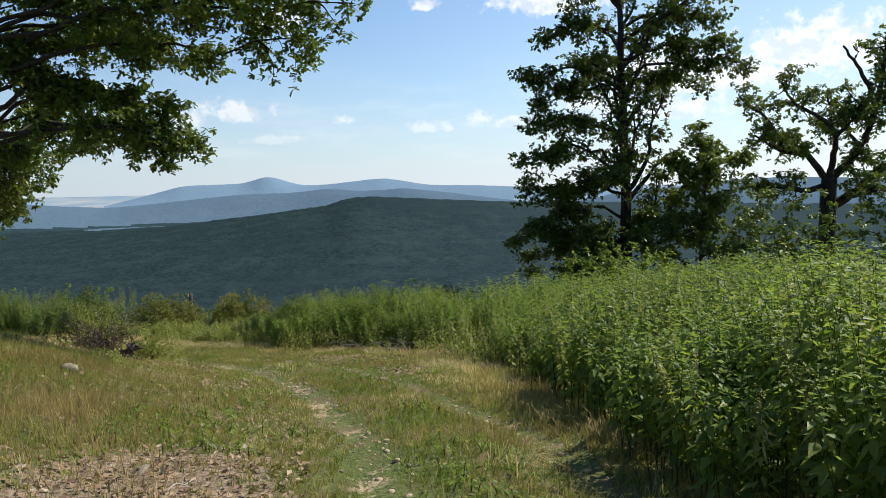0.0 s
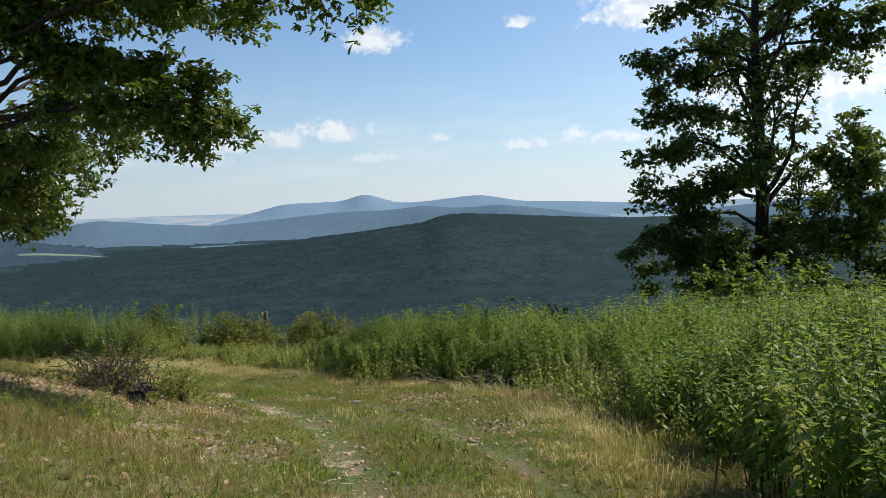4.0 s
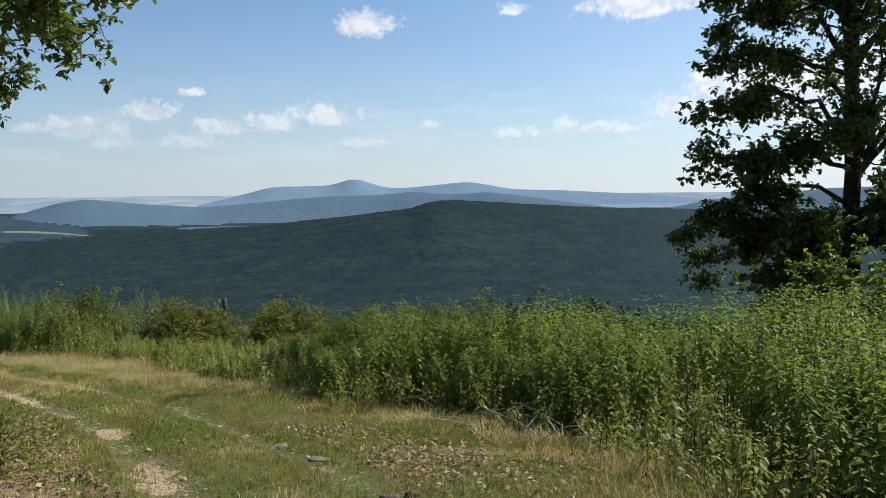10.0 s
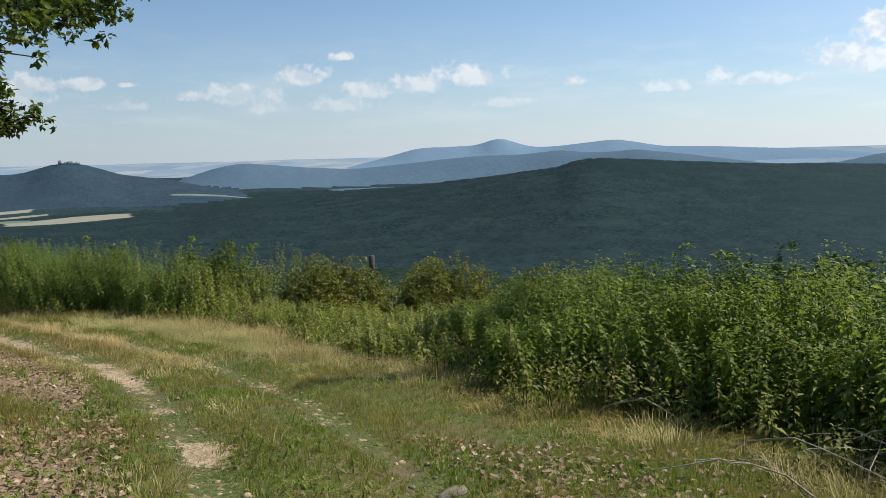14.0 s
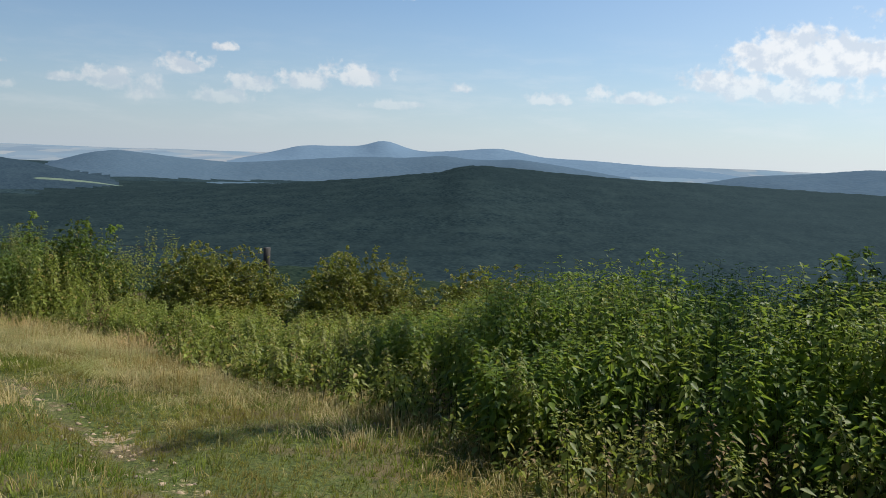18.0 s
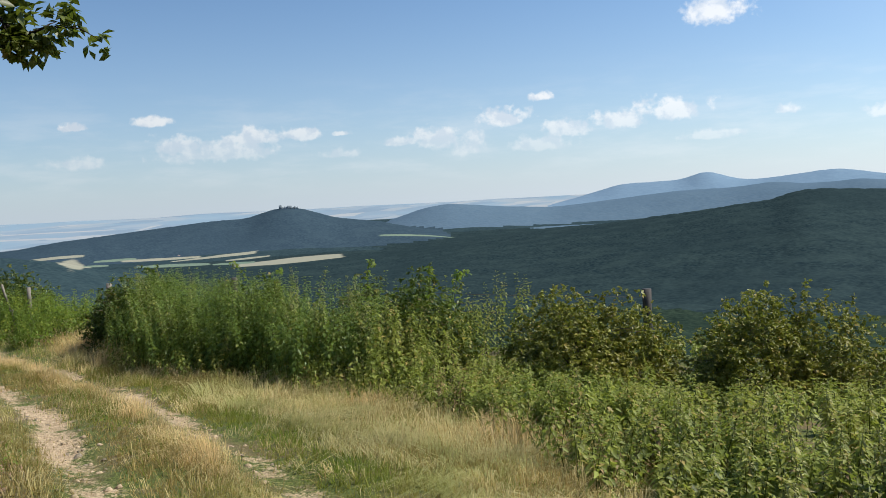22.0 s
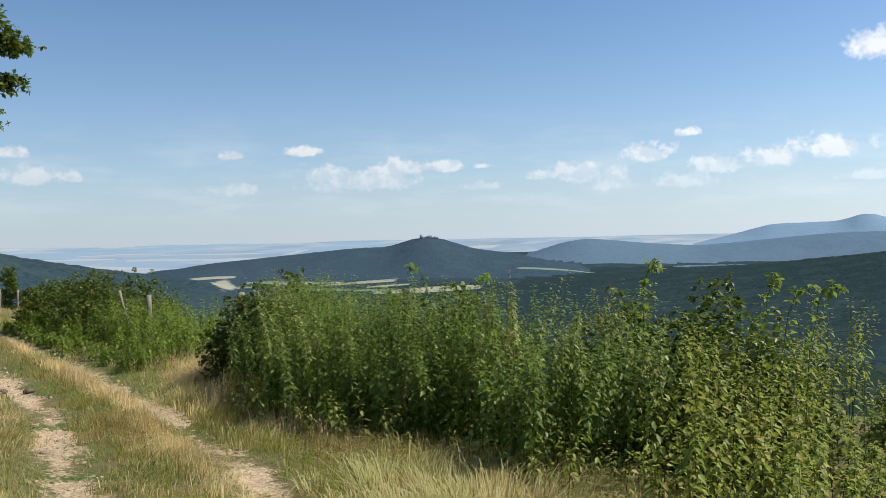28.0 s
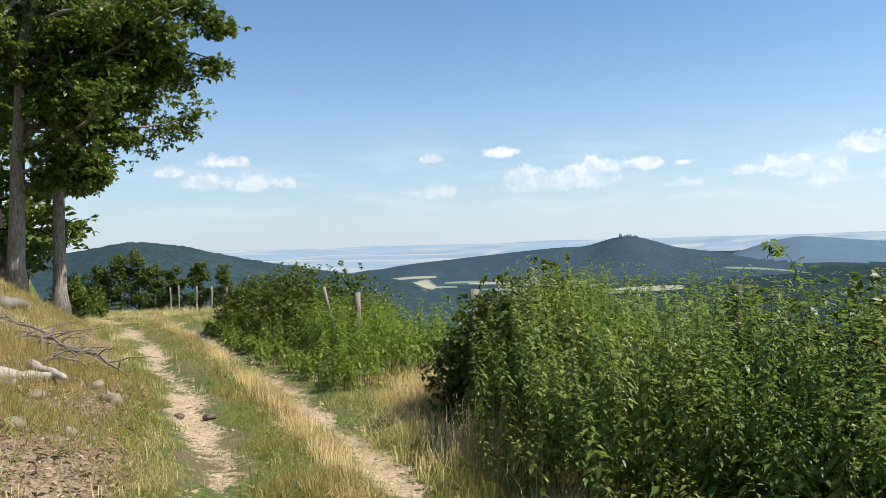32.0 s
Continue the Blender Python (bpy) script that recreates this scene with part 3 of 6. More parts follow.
def land(x, y, fine=True):
    """Height of the hillside; also the track distance and how far along it."""
    x, y = np.asarray(x, float), np.asarray(y, float)
    shape = x.shape
    d, s = aside(RUT, x, y)
    d, s = d.reshape(shape), s.reshape(shape)
    yy = np.minimum(y, 37)
    z = (np.interp(yy - 0.8, SLOPE_Y, SLOPE_Z) + np.interp(yy, SLOPE_Y, SLOPE_Z) + np.interp(yy + 0.8, SLOPE_Y, SLOPE_Z)) / 3
    left = np.clip(-d - 1.0, 0, None)
    z = z + np.where(d < 0, (0.20 * np.minimum(left, 14) + 0.012 * np.minimum(left, 8) ** 2) * (1 + 1.5 * smoothstep(60, 74, s)), 0) * smoothstep(2, 14, s - 14) + np.where(d < 0, 0.06 * np.minimum(left, 14), 0) * (1 - smoothstep(2, 14, s - 14))
    z = z + 0.9 * smoothstep(2.5, 11, x) * smoothstep(40, 20, y)
    z = z - 0.05 * np.clip(-44 - x, 0, 45)
    fall = np.clip(y - np.where(x < -30, 41.0 + 0.14 * (-30 - x), 39.0), 0, None)
    z = z - 0.16 * fall - 0.006 * np.minimum(fall, 30) ** 2
    if fine:
        z = z + 0.05 * lattice(x, y, 2.3, 3) + 0.035 * lattice(x, y, 0.9, 4) + 0.018 * lattice(x, y, 0.4, 5)
        d = d + 0.14 * lattice(x, y, 1.7, 6) + 0.07 * lattice(x, y, 0.6, 7)
        for off, deep in ((0.0, 0.09), (1.55, 0.07)):
            z = z - deep * np.exp(-((d - off) / 0.3) ** 2)
    return z, d, s


def ground_at(x, y):
    return land(np.atleast_1d(np.asarray(x, float)), np.atleast_1d(np.asarray(y, float)))[0]


def build_ground():
    xs = np.concatenate([np.arange(-82, -40, 1.0), np.arange(-40, 6, 0.22), np.arange(6, 42, 0.9)])
    ys = np.concatenate([np.arange(-30, -6, 1.2), np.arange(-6, 41, 0.22), np.arange(41, 80, 0.9)])
    X, Y = np.meshgrid(xs, ys)
    Z, d, s = land(X, Y)
    nx, ny = len(xs), len(ys)
    i, j = np.meshgrid(np.arange(ny - 1), np.arange(nx - 1), indexing="ij")
    q = np.stack([i * nx + j, i * nx + j + 1, (i + 1) * nx + j + 1, (i + 1) * nx + j], -1).reshape(-1, 4)
    ob = mesh_object("ground", np.stack([X, Y, Z], -1), q, [4] * len(q), M_GROUND, smooth=True)
    worn = np.exp(-(d / 0.3) ** 2) * (0.5 + 0.36 * smoothstep(34, 44, s)) * (1 - (1 - smoothstep(34, 42, s)) * 0.4 * smoothstep(0.2, -0.3, lattice(X, Y, 2.6, 13))) + np.exp(-((d - 1.55) / 0.26) ** 2) * (0.16 + 0.46 * smoothstep(36, 48, s))
    worn = worn + (0.38 * lattice(X, Y, 0.9, 11) + 0.2 * lattice(X, Y, 0.4, 12)) * (worn > 0.12)
    litter = smoothstep(-0.6, -1.0, d) * smoothstep(-7, -3.5, d) * (0.3 + 0.45 * smoothstep(26, 34, s) + 0.5 * smoothstep(-0.1, 0.5, lattice(X, Y, 1.9, 71)) + 0.5 * smoothstep(38, 41, s) * smoothstep(58.5, 56, s))
    for name, val in (("worn", worn), ("litter", litter)):
        at = ob.data.attributes.new(name, "FLOAT", "POINT")
        at.data.foreach_set("value", np.clip(val, 0, 1).astype(np.float32).ravel())
    tagged(ob, "grassy hillside with a two-rut dirt track", "ground", kind="structure")


build_ground()

# ---- the wide landscape ----
FLOOR_R = [40, 80, 150, 300, 600, 900, 1300, 2000, 2500, 3300, 4000, 4950]
FLOOR_Z = [-9, -22, -42, -70, -100, -118, -124, -127, -126, -100, -72, -26]


def ridge(points, az):
    """Height angle of a crest over its bearing, smooth between a few summits and saddles; far down outside them."""
    a, e = np.array([p[0] for p in points]), np.array([p[1] for p in points])
    v = sum(np.interp(az + o, a, e) for o in (-0.5, -0.25, 0, 0.25, 0.5)) / 5
    return v


RIDGES = [  # distance, width before and behind the crest, material, crest bearings and height angles
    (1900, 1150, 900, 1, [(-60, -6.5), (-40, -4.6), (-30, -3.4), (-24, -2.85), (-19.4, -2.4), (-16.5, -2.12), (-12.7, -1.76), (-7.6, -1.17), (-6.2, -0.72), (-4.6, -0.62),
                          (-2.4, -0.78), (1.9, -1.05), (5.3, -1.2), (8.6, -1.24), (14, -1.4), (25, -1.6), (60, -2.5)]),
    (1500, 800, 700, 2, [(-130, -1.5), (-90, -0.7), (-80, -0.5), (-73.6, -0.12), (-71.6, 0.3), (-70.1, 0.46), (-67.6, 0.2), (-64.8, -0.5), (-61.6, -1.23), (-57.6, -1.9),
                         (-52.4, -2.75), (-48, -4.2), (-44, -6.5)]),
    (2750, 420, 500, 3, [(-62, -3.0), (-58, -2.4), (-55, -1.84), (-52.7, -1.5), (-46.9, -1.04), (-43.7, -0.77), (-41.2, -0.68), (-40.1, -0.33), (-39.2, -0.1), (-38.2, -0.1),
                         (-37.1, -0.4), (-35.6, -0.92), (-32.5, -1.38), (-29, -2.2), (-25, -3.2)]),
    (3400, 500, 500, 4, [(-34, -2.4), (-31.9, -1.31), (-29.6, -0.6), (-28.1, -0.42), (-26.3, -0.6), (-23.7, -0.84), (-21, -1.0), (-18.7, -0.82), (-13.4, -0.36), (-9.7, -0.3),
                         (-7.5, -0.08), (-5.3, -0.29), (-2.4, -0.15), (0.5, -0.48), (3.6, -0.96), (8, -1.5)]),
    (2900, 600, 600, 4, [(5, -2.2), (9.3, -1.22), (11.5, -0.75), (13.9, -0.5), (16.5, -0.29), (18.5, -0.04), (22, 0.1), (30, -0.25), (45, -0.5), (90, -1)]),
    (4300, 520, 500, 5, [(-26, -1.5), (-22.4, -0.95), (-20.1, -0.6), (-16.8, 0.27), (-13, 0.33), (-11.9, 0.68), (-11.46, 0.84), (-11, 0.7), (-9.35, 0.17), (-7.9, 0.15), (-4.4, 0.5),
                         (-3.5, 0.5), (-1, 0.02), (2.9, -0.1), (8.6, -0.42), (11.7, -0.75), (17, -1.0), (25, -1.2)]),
]



def relief(A, R):
    """Height of the wide land at a bearing and distance from the hub, and what covers it."""
    ra = np.radians(A)
    X, Y = HUB[0] + R * np.sin(ra), HUB[1] + R * np.cos(ra)
    fl = np.interp(R, FLOOR_R, FLOOR_Z) + 5 * lattice(X, Y, 260, 21) * smoothstep(300, 800, R)
    up = smoothstep(55, 110, np.abs(A + 30)) * smoothstep(60, 400, R)       # the hill goes on behind the walker
    fl = fl + up * 90
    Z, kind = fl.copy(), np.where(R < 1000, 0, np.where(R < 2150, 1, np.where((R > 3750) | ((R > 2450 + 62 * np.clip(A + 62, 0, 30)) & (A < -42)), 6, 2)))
    for dist, before, behind, mat, pts in RIDGES:
        rc = dist * (1 + 0.03 * lattice(A, A * 0 + dist, 9, 31))
        crest = HUB[2] + rc * np.tan(np.radians(ridge(pts, A)))
        u = np.where(R < rc, (rc - R) / before, (R - rc) / behind)
        f = np.clip(1 - u, 0, 1)
        f = f * f * (3 - 2 * f) * 0.45 + f * 0.55
        h = fl + np.maximum(crest - fl, 0) * f
        gully = 1 + 0.10 * lattice(X + 0.3 * Y, Y * 0.4, 130, 40 + mat) * np.clip(u, 0, 1) * 2
        h = fl + (h - fl) * gully
        over = h > Z + (2.0 if mat != 1 else 0.5)
        kind = np.where(over, mat, kind)
        Z = np.maximum(Z, h)
    return X, Y, Z, kind


def build_landscape():
    az = np.concatenate([np.arange(-180, -96, 3.0), np.arange(-96, 42, 0.25), np.arange(42, 180.1, 3.0)])
    rr = np.unique(np.concatenate([np.geomspace(38, 700, 34), np.geomspace(700, 2050, 88), np.geomspace(2050, 4940, 78)]))
    A, R = np.meshgrid(az, rr)
    X, Y, Z, kind = relief(A, R)
    wood = (kind < 6) & ~field_at(A, R)
    Z = Z + wood * (1.3 * lattice(X, Y, 11, 51) + 0.9 * lattice(X, Y, 6, 52)) * smoothstep(150, 400, R) * np.where(R > 2300, 0.6, 1.0)
    Z = np.where((X > -80) & (X < 40) & (Y > -28) & (Y < 78), np.minimum(Z, land(X, Y, False)[0] - 1.0), Z)
    n, k = len(az), len(rr)
    i, j = np.meshgrid(np.arange(k - 1), np.arange(n - 1), indexing="ij")
    q = np.stack([i * n + j, (i + 1) * n + j, (i + 1) * n + j + 1, i * n + j + 1], -1).reshape(-1, 4)
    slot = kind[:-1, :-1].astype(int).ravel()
    mats = [M_WOODS_LOW, M_WOODS_HAZED, M_WOODS_LEFT_HAZED, M_WOODS_CASTLE_HAZED, M_WOODS_MID_HAZED, M_WOODS_FAR_HAZED, M_FARM_HAZED]
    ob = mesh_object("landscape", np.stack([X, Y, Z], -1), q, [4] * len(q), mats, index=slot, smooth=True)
    tagged(ob, "wide wooded valley with pale fields and ridges coloured blue for haze", "landscape", kind="structure")


build_landscape()
# ---- trees ----
OAK_LEAF = [(0, 0, 0), (0.42, 0.25, 0.05), (0.56, 0.13, 0.02), (0.84, 0.24, 0.03), (1, 0, -0.12), (0.84, -0.24, 0.03), (0.56, -0.13, 0.02), (0.42, -0.25, 0.05)]
OAK_LOOPS, OAK_SIZES = [0, 4, 3, 2, 1, 0, 7, 6, 5, 4], [5, 5]
PLAIN_LEAF = [(0, 0, 0), (0.52, 0.3, 0.07), (1, 0, -0.1), (0.52, -0.3, 0.07)]
PLAIN_LOOPS, PLAIN_SIZES = [0, 2, 1, 0, 3, 2], [3, 3]


def bent(rng, start, way, length, n, wobble, lift):
    """Points of a limb that wanders and bends up or down."""
    p, d, out = np.array(start, float), np.array(way, float), [np.array(start, float)]
    step = length / (n - 1)
    for _ in range(n - 1):
        d = d + rng.normal(0, wobble, 3) + np.array([0, 0, lift])
        d = d / np.linalg.norm(d)
        p = p + d * step
        out.append(p.copy())
    return np.array(out)


def leaf_cloud(heap, rng, places, spread, per, size, template, rosette=7):
    """Rosettes of leaves round twig ends."""
    g = max(1, round(per / rosette))
    ball = rng.normal(0, 1, (len(places) * g, 3))
    ball *= (rng.uniform(0, 1, (len(ball), 1)) ** 0.5) / np.linalg.norm(ball, axis=1, keepdims=True)
    c = np.repeat(places, g, axis=0) + ball * np.array(spread) * 1.6
    k = len(c) * rosette
    at = np.repeat(c, rosette, axis=0) + rng.normal(0, 0.16 * size, (k, 3))
    rot = turns(rng.uniform(0, 2 * np.pi, k), rng.normal(0.3, 0.5, k), rng.normal(0, 0.55, k))
    sc = size * np.repeat(rng.uniform(0.8, 1.15, len(c)), rosette)[:, None] * rng.uniform(0.75, 1.2, (k, 1)) * np.ones((1, 3))
    heap.many(*template, rot, sc, at)


def build_tree(name, label, base, height, radius, seed, limbs, reach, first=0.3, lean=(0.0, 0.0), leaf=0.13, per=26, spread=0.34, mat=None, oak=True, lift=0.03, sub=7,
               favour=None, taper=0.82, group="", aims=(), bark=None, rise=0.15):
    """A tree: trunk and limbs as one woody mesh, foliage as another. limbs: count; reach: function of relative height; favour: (bearing, share)."""
    rng = np.random.default_rng(seed)
    z0 = ground_at(base[0], base[1])[0] - 0.15
    top = thing(name, label, "tree", (base[0], base[1], z0), group)
    wood, crown = Heap(), Heap()
    n = 14
    h = np.linspace(0, 1, n)
    tr = np.stack([lean[0] * h ** 1.3 * height + np.cumsum(rng.normal(0, 0.035, n)) * height / 14, lean[1] * h ** 1.3 * height + np.cumsum(rng.normal(0, 0.035, n)) * height / 14, h * height], -1)
    tr[0, :2] = 0
    rad = radius * (1 - taper * h) * (1 + 0.55 * np.exp(-h * height / 0.35))
    tube(wood, tr, rad, 10)
    ends, far = [], 0
    for i in range(limbs + len(aims)):
        far = len(ends) if i <= limbs else far
        aim = None if i < limbs else np.array(aims[i - limbs], float) - np.array([base[0], base[1], z0])
        f = min(0.98, first + (0.98 - first) * (i + rng.uniform(0, 0.9)) / limbs)
        a = rng.uniform(0, 2 * np.pi) if favour is None or rng.uniform() > favour[1] else radians(90 - favour[0]) + rng.normal(0, 0.55)
        length = reach(f) * rng.uniform(0.7, 1.12)
        p0 = np.array([np.interp(f, h, tr[:, k]) for k in range(3)])
        el = rise + (0.9 - rise) * f + rng.normal(0, 0.18)
        way = np.array([math.cos(a) * math.cos(el), math.sin(a) * math.cos(el), math.sin(el)])
        pts = bent(rng, p0, way, length, 9, 0.16, lift * (1.2 - f))
        if aim is not None:
            q0 = np.array([np.interp(max(0.2, min(0.9, (aim[2] - 0.2) / height)), h, tr[:, k]) for k in range(3)])
            t = np.linspace(0, 1, 9)[:, None]
            pts = q0 + (aim - q0) * t + np.array([0, 0, 0.9]) * (t * (1 - t)) * 2 + np.vstack([np.zeros((1, 3)), rng.normal(0, 0.13, (8, 3))])
            length = float(np.linalg.norm(aim - q0))
        r0 = min(radius * 0.42, 0.02 + 0.026 * length) * (1.1 - 0.45 * f)
        tube(wood, pts, r0 * np.linspace(1, 0.18, 9), 6)
        for j in range(sub + (13 if aim is not None else 0)):
            t = rng.uniform(0.22 if aim is None else 0.35, 1.0)
            q0 = np.array([np.interp(t, np.linspace(0, 1, 9), pts[:, k]) for k in range(3)])
            ax = pts[min(8, int(t * 8) + 1)] - pts[int(t * 8) if int(t * 8) < 8 else 7]
            ax = ax / (np.linalg.norm(ax) + 1e-9)
            way2 = ax * 0.7 + rng.normal(0, 0.6, 3)
            way2 = way2 / np.linalg.norm(way2)
            l2 = length * rng.uniform(0.16, 0.38) * (1.15 - 0.5 * t) if aim is None else rng.uniform(0.35, 0.75) * min(1.0, 0.4 + 0.1 * length)
            way2 = way2 if aim is None else way2 + np.array([0, 0, -0.35])
            tw = bent(rng, q0, way2, l2, 6, 0.25, 0.0)
            tube(wood, tw, r0 * 0.32 * np.linspace(1, 0.2, 6), 4)
            ends.extend([tw[-1], tw[3], tw[4] + rng.normal(0, 0.15, 3)])
            for _ in range(2):
                w3 = bent(rng, tw[rng.integers(2, 5)], rng.normal(0, 1, 3), l2 * 0.5, 4, 0.3, -0.05)
                tube(wood, w3, [0.012, 0.009, 0.006, 0.004], 3)
                ends.append(w3[-1])
        ends.append(pts[-1])
    plain, cut = (PLAIN_LEAF, PLAIN_LOOPS, PLAIN_SIZES), far if oak else len(ends)
    leaf_cloud(crown, rng, np.array(ends[:cut]), (spread, spread, spread * 0.62), per, leaf, plain)
    if cut < len(ends):
        leaf_cloud(crown, rng, np.array(ends[cut:]), (spread, spread, spread * 0.7), per, leaf, (OAK_LEAF, OAK_LOOPS, OAK_SIZES))
    part("trunk", wood, bark or M_BARK, top, "furrowed bark", smooth=True)
    part("crown", crown, mat or M_OAK, top, "many small green leaves")
    return top


def build_gnarled_oak():
    """The wide old oak: a short bole that forks low, crooked limbs, two dead antlers at the top."""
    rng = np.random.default_rng(104)
    z0 = ground_at(17.2, 38.4)[0] - 0.15
    top = thing("oak_tree", "gnarled spreading oak with a forked trunk and dead top branches", "tree", (17.2, 38.4, 0.0))
    wood, crown = Heap(), Heap()
    tube(wood, curve([(-0.2, -0.1, z0), (-0.17, -0.08, (z0 - 0.6) / 2), (-0.13, -0.07, 0.3), (-0.06, -0.05, 1.5)], 0.3), np.interp(np.linspace(0, 1, len(curve([(-0.2, -0.1, z0), (-0.17, -0.08, (z0 - 0.6) / 2), (-0.13, -0.07, 0.3), (-0.06, -0.05, 1.5)], 0.3))), [0, 0.12, 1], [0.55, 0.4, 0.33]), 10)
    limbs = [  # radius at the fork, share of it at the end, leafy, points from fork to end
        (0.15, 0.3, True, [(-0.1, 0, 1.2), (-1.0, 0, 0.95), (-1.8, 0, 1.03), (-3.2, 0.1, 1.2), (-4.5, 0.8, 1.0)]),
        (0.17, 0.25, True, [(-0.1, 0, 1.4), (-1.1, -0.1, 2.5), (-1.8, 0.9, 3.05), (-2.3, 1.3, 4.1), (-3.4, 1.9, 5.3)]),
        (0.24, 0.3, True, [(0.0, -0.1, 0.35), (0.6, 0, 0.5), (1.8, 0, 1.4), (2.8, -0.3, 2.5), (4.0, -0.5, 3.0)]),
        (0.2, 0.6, True, [(0.0, 0, 1.4), (1.2, -0.3, 2.8), (1.5, -0.9, 4.4)]),
        (0.13, 0.35, False, [(1.5, -0.9, 4.4), (1.2, -0.85, 5.4), (0.5, -1.0, 6.45), (0.05, -0.95, 7.1)]),
        (0.06, 0.4, False, [(0.5, -1.0, 6.45), (0.6, -1.0, 6.8), (0.45, -1.0, 7.1)]),
        (0.13, 0.3, True, [(1.5, -0.9, 4.4), (1.85, -0.8, 6.0), (1.95, -0.8, 7.4)]),
        (0.16, 0.25, True, [(0.0, 0, 1.45), (-0.2, -0.9, 3.2), (-0.8, -1.1, 3.9), (-2.1, -1.0, 4.8), (-2.6, -1.0, 5.6)]),
        (0.13, 0.3, True, [(0.6, -0.1, 0.6), (0.6, -2.0, 0.8), (1.6, -3.1, 1.1), (2.6, -3.6, 1.6)]),
        (0.12, 0.3, True, [(1.5, -0.9, 4.4), (2.9, -0.6, 5.0), (4.1, -0.7, 4.7)]),
        (0.12, 0.3, True, [(-1.1, -0.1, 2.5), (-2.4, -0.5, 2.7), (-3.6, -0.6, 3.4)]),
        (0.1, 0.3, True, [(1.2, -0.3, 2.8), (0.6, 0.6, 4.0), (0.2, 0.8, 5.0)]),
        (0.1, 0.3, True, [(-0.2, -0.9, 3.2), (0.4, -1.3, 4.0), (0.5, -1.5, 4.6)])]
    ends = []
    for r0, share, leafy, pts in limbs:
        line = curve(pts, 0.25)
        line[1:-1] += rng.normal(0, 0.035, (len(line) - 2, 3))
        tube(wood, line, r0 * np.linspace(1, share, len(line)), 7)
        if not leafy:
            continue
        for _ in range(10 + int(len(line) * 0.5)):
            f = rng.uniform(0.3, 1.0)
            q = line[min(len(line) - 1, int(f * len(line)))]
            way = rng.normal(0, 1, 3) + np.array([0, 0, 0.5])
            tw = bent(rng, q, way / np.linalg.norm(way), rng.uniform(0.5, 1.25), 6, 0.3, 0.02)
            tube(wood, tw, 0.035 * np.linspace(1, 0.3, 6), 4)
            ends.extend([tw[-1], tw[4]])
            for _ in range(2):
                w3 = bent(rng, tw[rng.integers(2, 5)], rng.normal(0, 1, 3), 0.45, 4, 0.3, 0.0)
                tube(wood, w3, [0.014, 0.01, 0.008, 0.005], 3)
                ends.append(w3[-1])
    leaf_cloud(crown, rng, np.array(ends), (0.22, 0.22, 0.15), 21, 0.19, (PLAIN_LEAF, PLAIN_LOOPS, PLAIN_SIZES))
    part("trunk", wood, M_BARK, top, "furrowed bark", smooth=True)
    part("crown", crown, M_OAK_LIT, top, "many small green leaves")


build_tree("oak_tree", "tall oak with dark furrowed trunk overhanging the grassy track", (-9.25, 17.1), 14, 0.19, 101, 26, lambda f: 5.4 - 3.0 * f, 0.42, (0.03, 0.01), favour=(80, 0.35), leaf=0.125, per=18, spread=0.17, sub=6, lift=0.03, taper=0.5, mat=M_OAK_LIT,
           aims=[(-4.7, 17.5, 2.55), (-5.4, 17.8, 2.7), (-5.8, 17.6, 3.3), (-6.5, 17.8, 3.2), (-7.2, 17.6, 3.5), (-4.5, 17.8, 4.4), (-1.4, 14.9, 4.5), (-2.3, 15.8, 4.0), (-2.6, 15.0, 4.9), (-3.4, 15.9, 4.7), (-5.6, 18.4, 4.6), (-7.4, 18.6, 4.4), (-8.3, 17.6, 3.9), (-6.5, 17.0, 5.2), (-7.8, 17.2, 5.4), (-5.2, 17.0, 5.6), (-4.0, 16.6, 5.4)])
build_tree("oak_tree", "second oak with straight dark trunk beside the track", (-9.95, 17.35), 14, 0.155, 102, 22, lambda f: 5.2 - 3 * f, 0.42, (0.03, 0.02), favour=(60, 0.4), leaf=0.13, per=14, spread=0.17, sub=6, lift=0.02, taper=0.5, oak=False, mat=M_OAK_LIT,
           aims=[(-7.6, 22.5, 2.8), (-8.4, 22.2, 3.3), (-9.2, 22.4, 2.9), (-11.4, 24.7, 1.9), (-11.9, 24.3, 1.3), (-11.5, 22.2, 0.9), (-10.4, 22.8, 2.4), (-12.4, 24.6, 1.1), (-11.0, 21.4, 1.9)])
build_tree("oak_tree", "oak on the upper bank whose branch ends hang over the meadow", (-18.2, 25.0), 13, 0.22, 107, 12, lambda f: 4.6 - 2.2 * f, 0.45, favour=(250, 0.85), leaf=0.15, per=24, spread=0.18, sub=6, oak=False,
           aims=[(-13.9, 29.5, 3.1), (-14.1, 28.8, 3.0), (-14.2, 27.9, 1.9), (-14.8, 28.2, 3.0), (-12.0, 27.5, 2.8), (-13.4, 27.5, 2.7), (-14.5, 27.9, 0.8)])
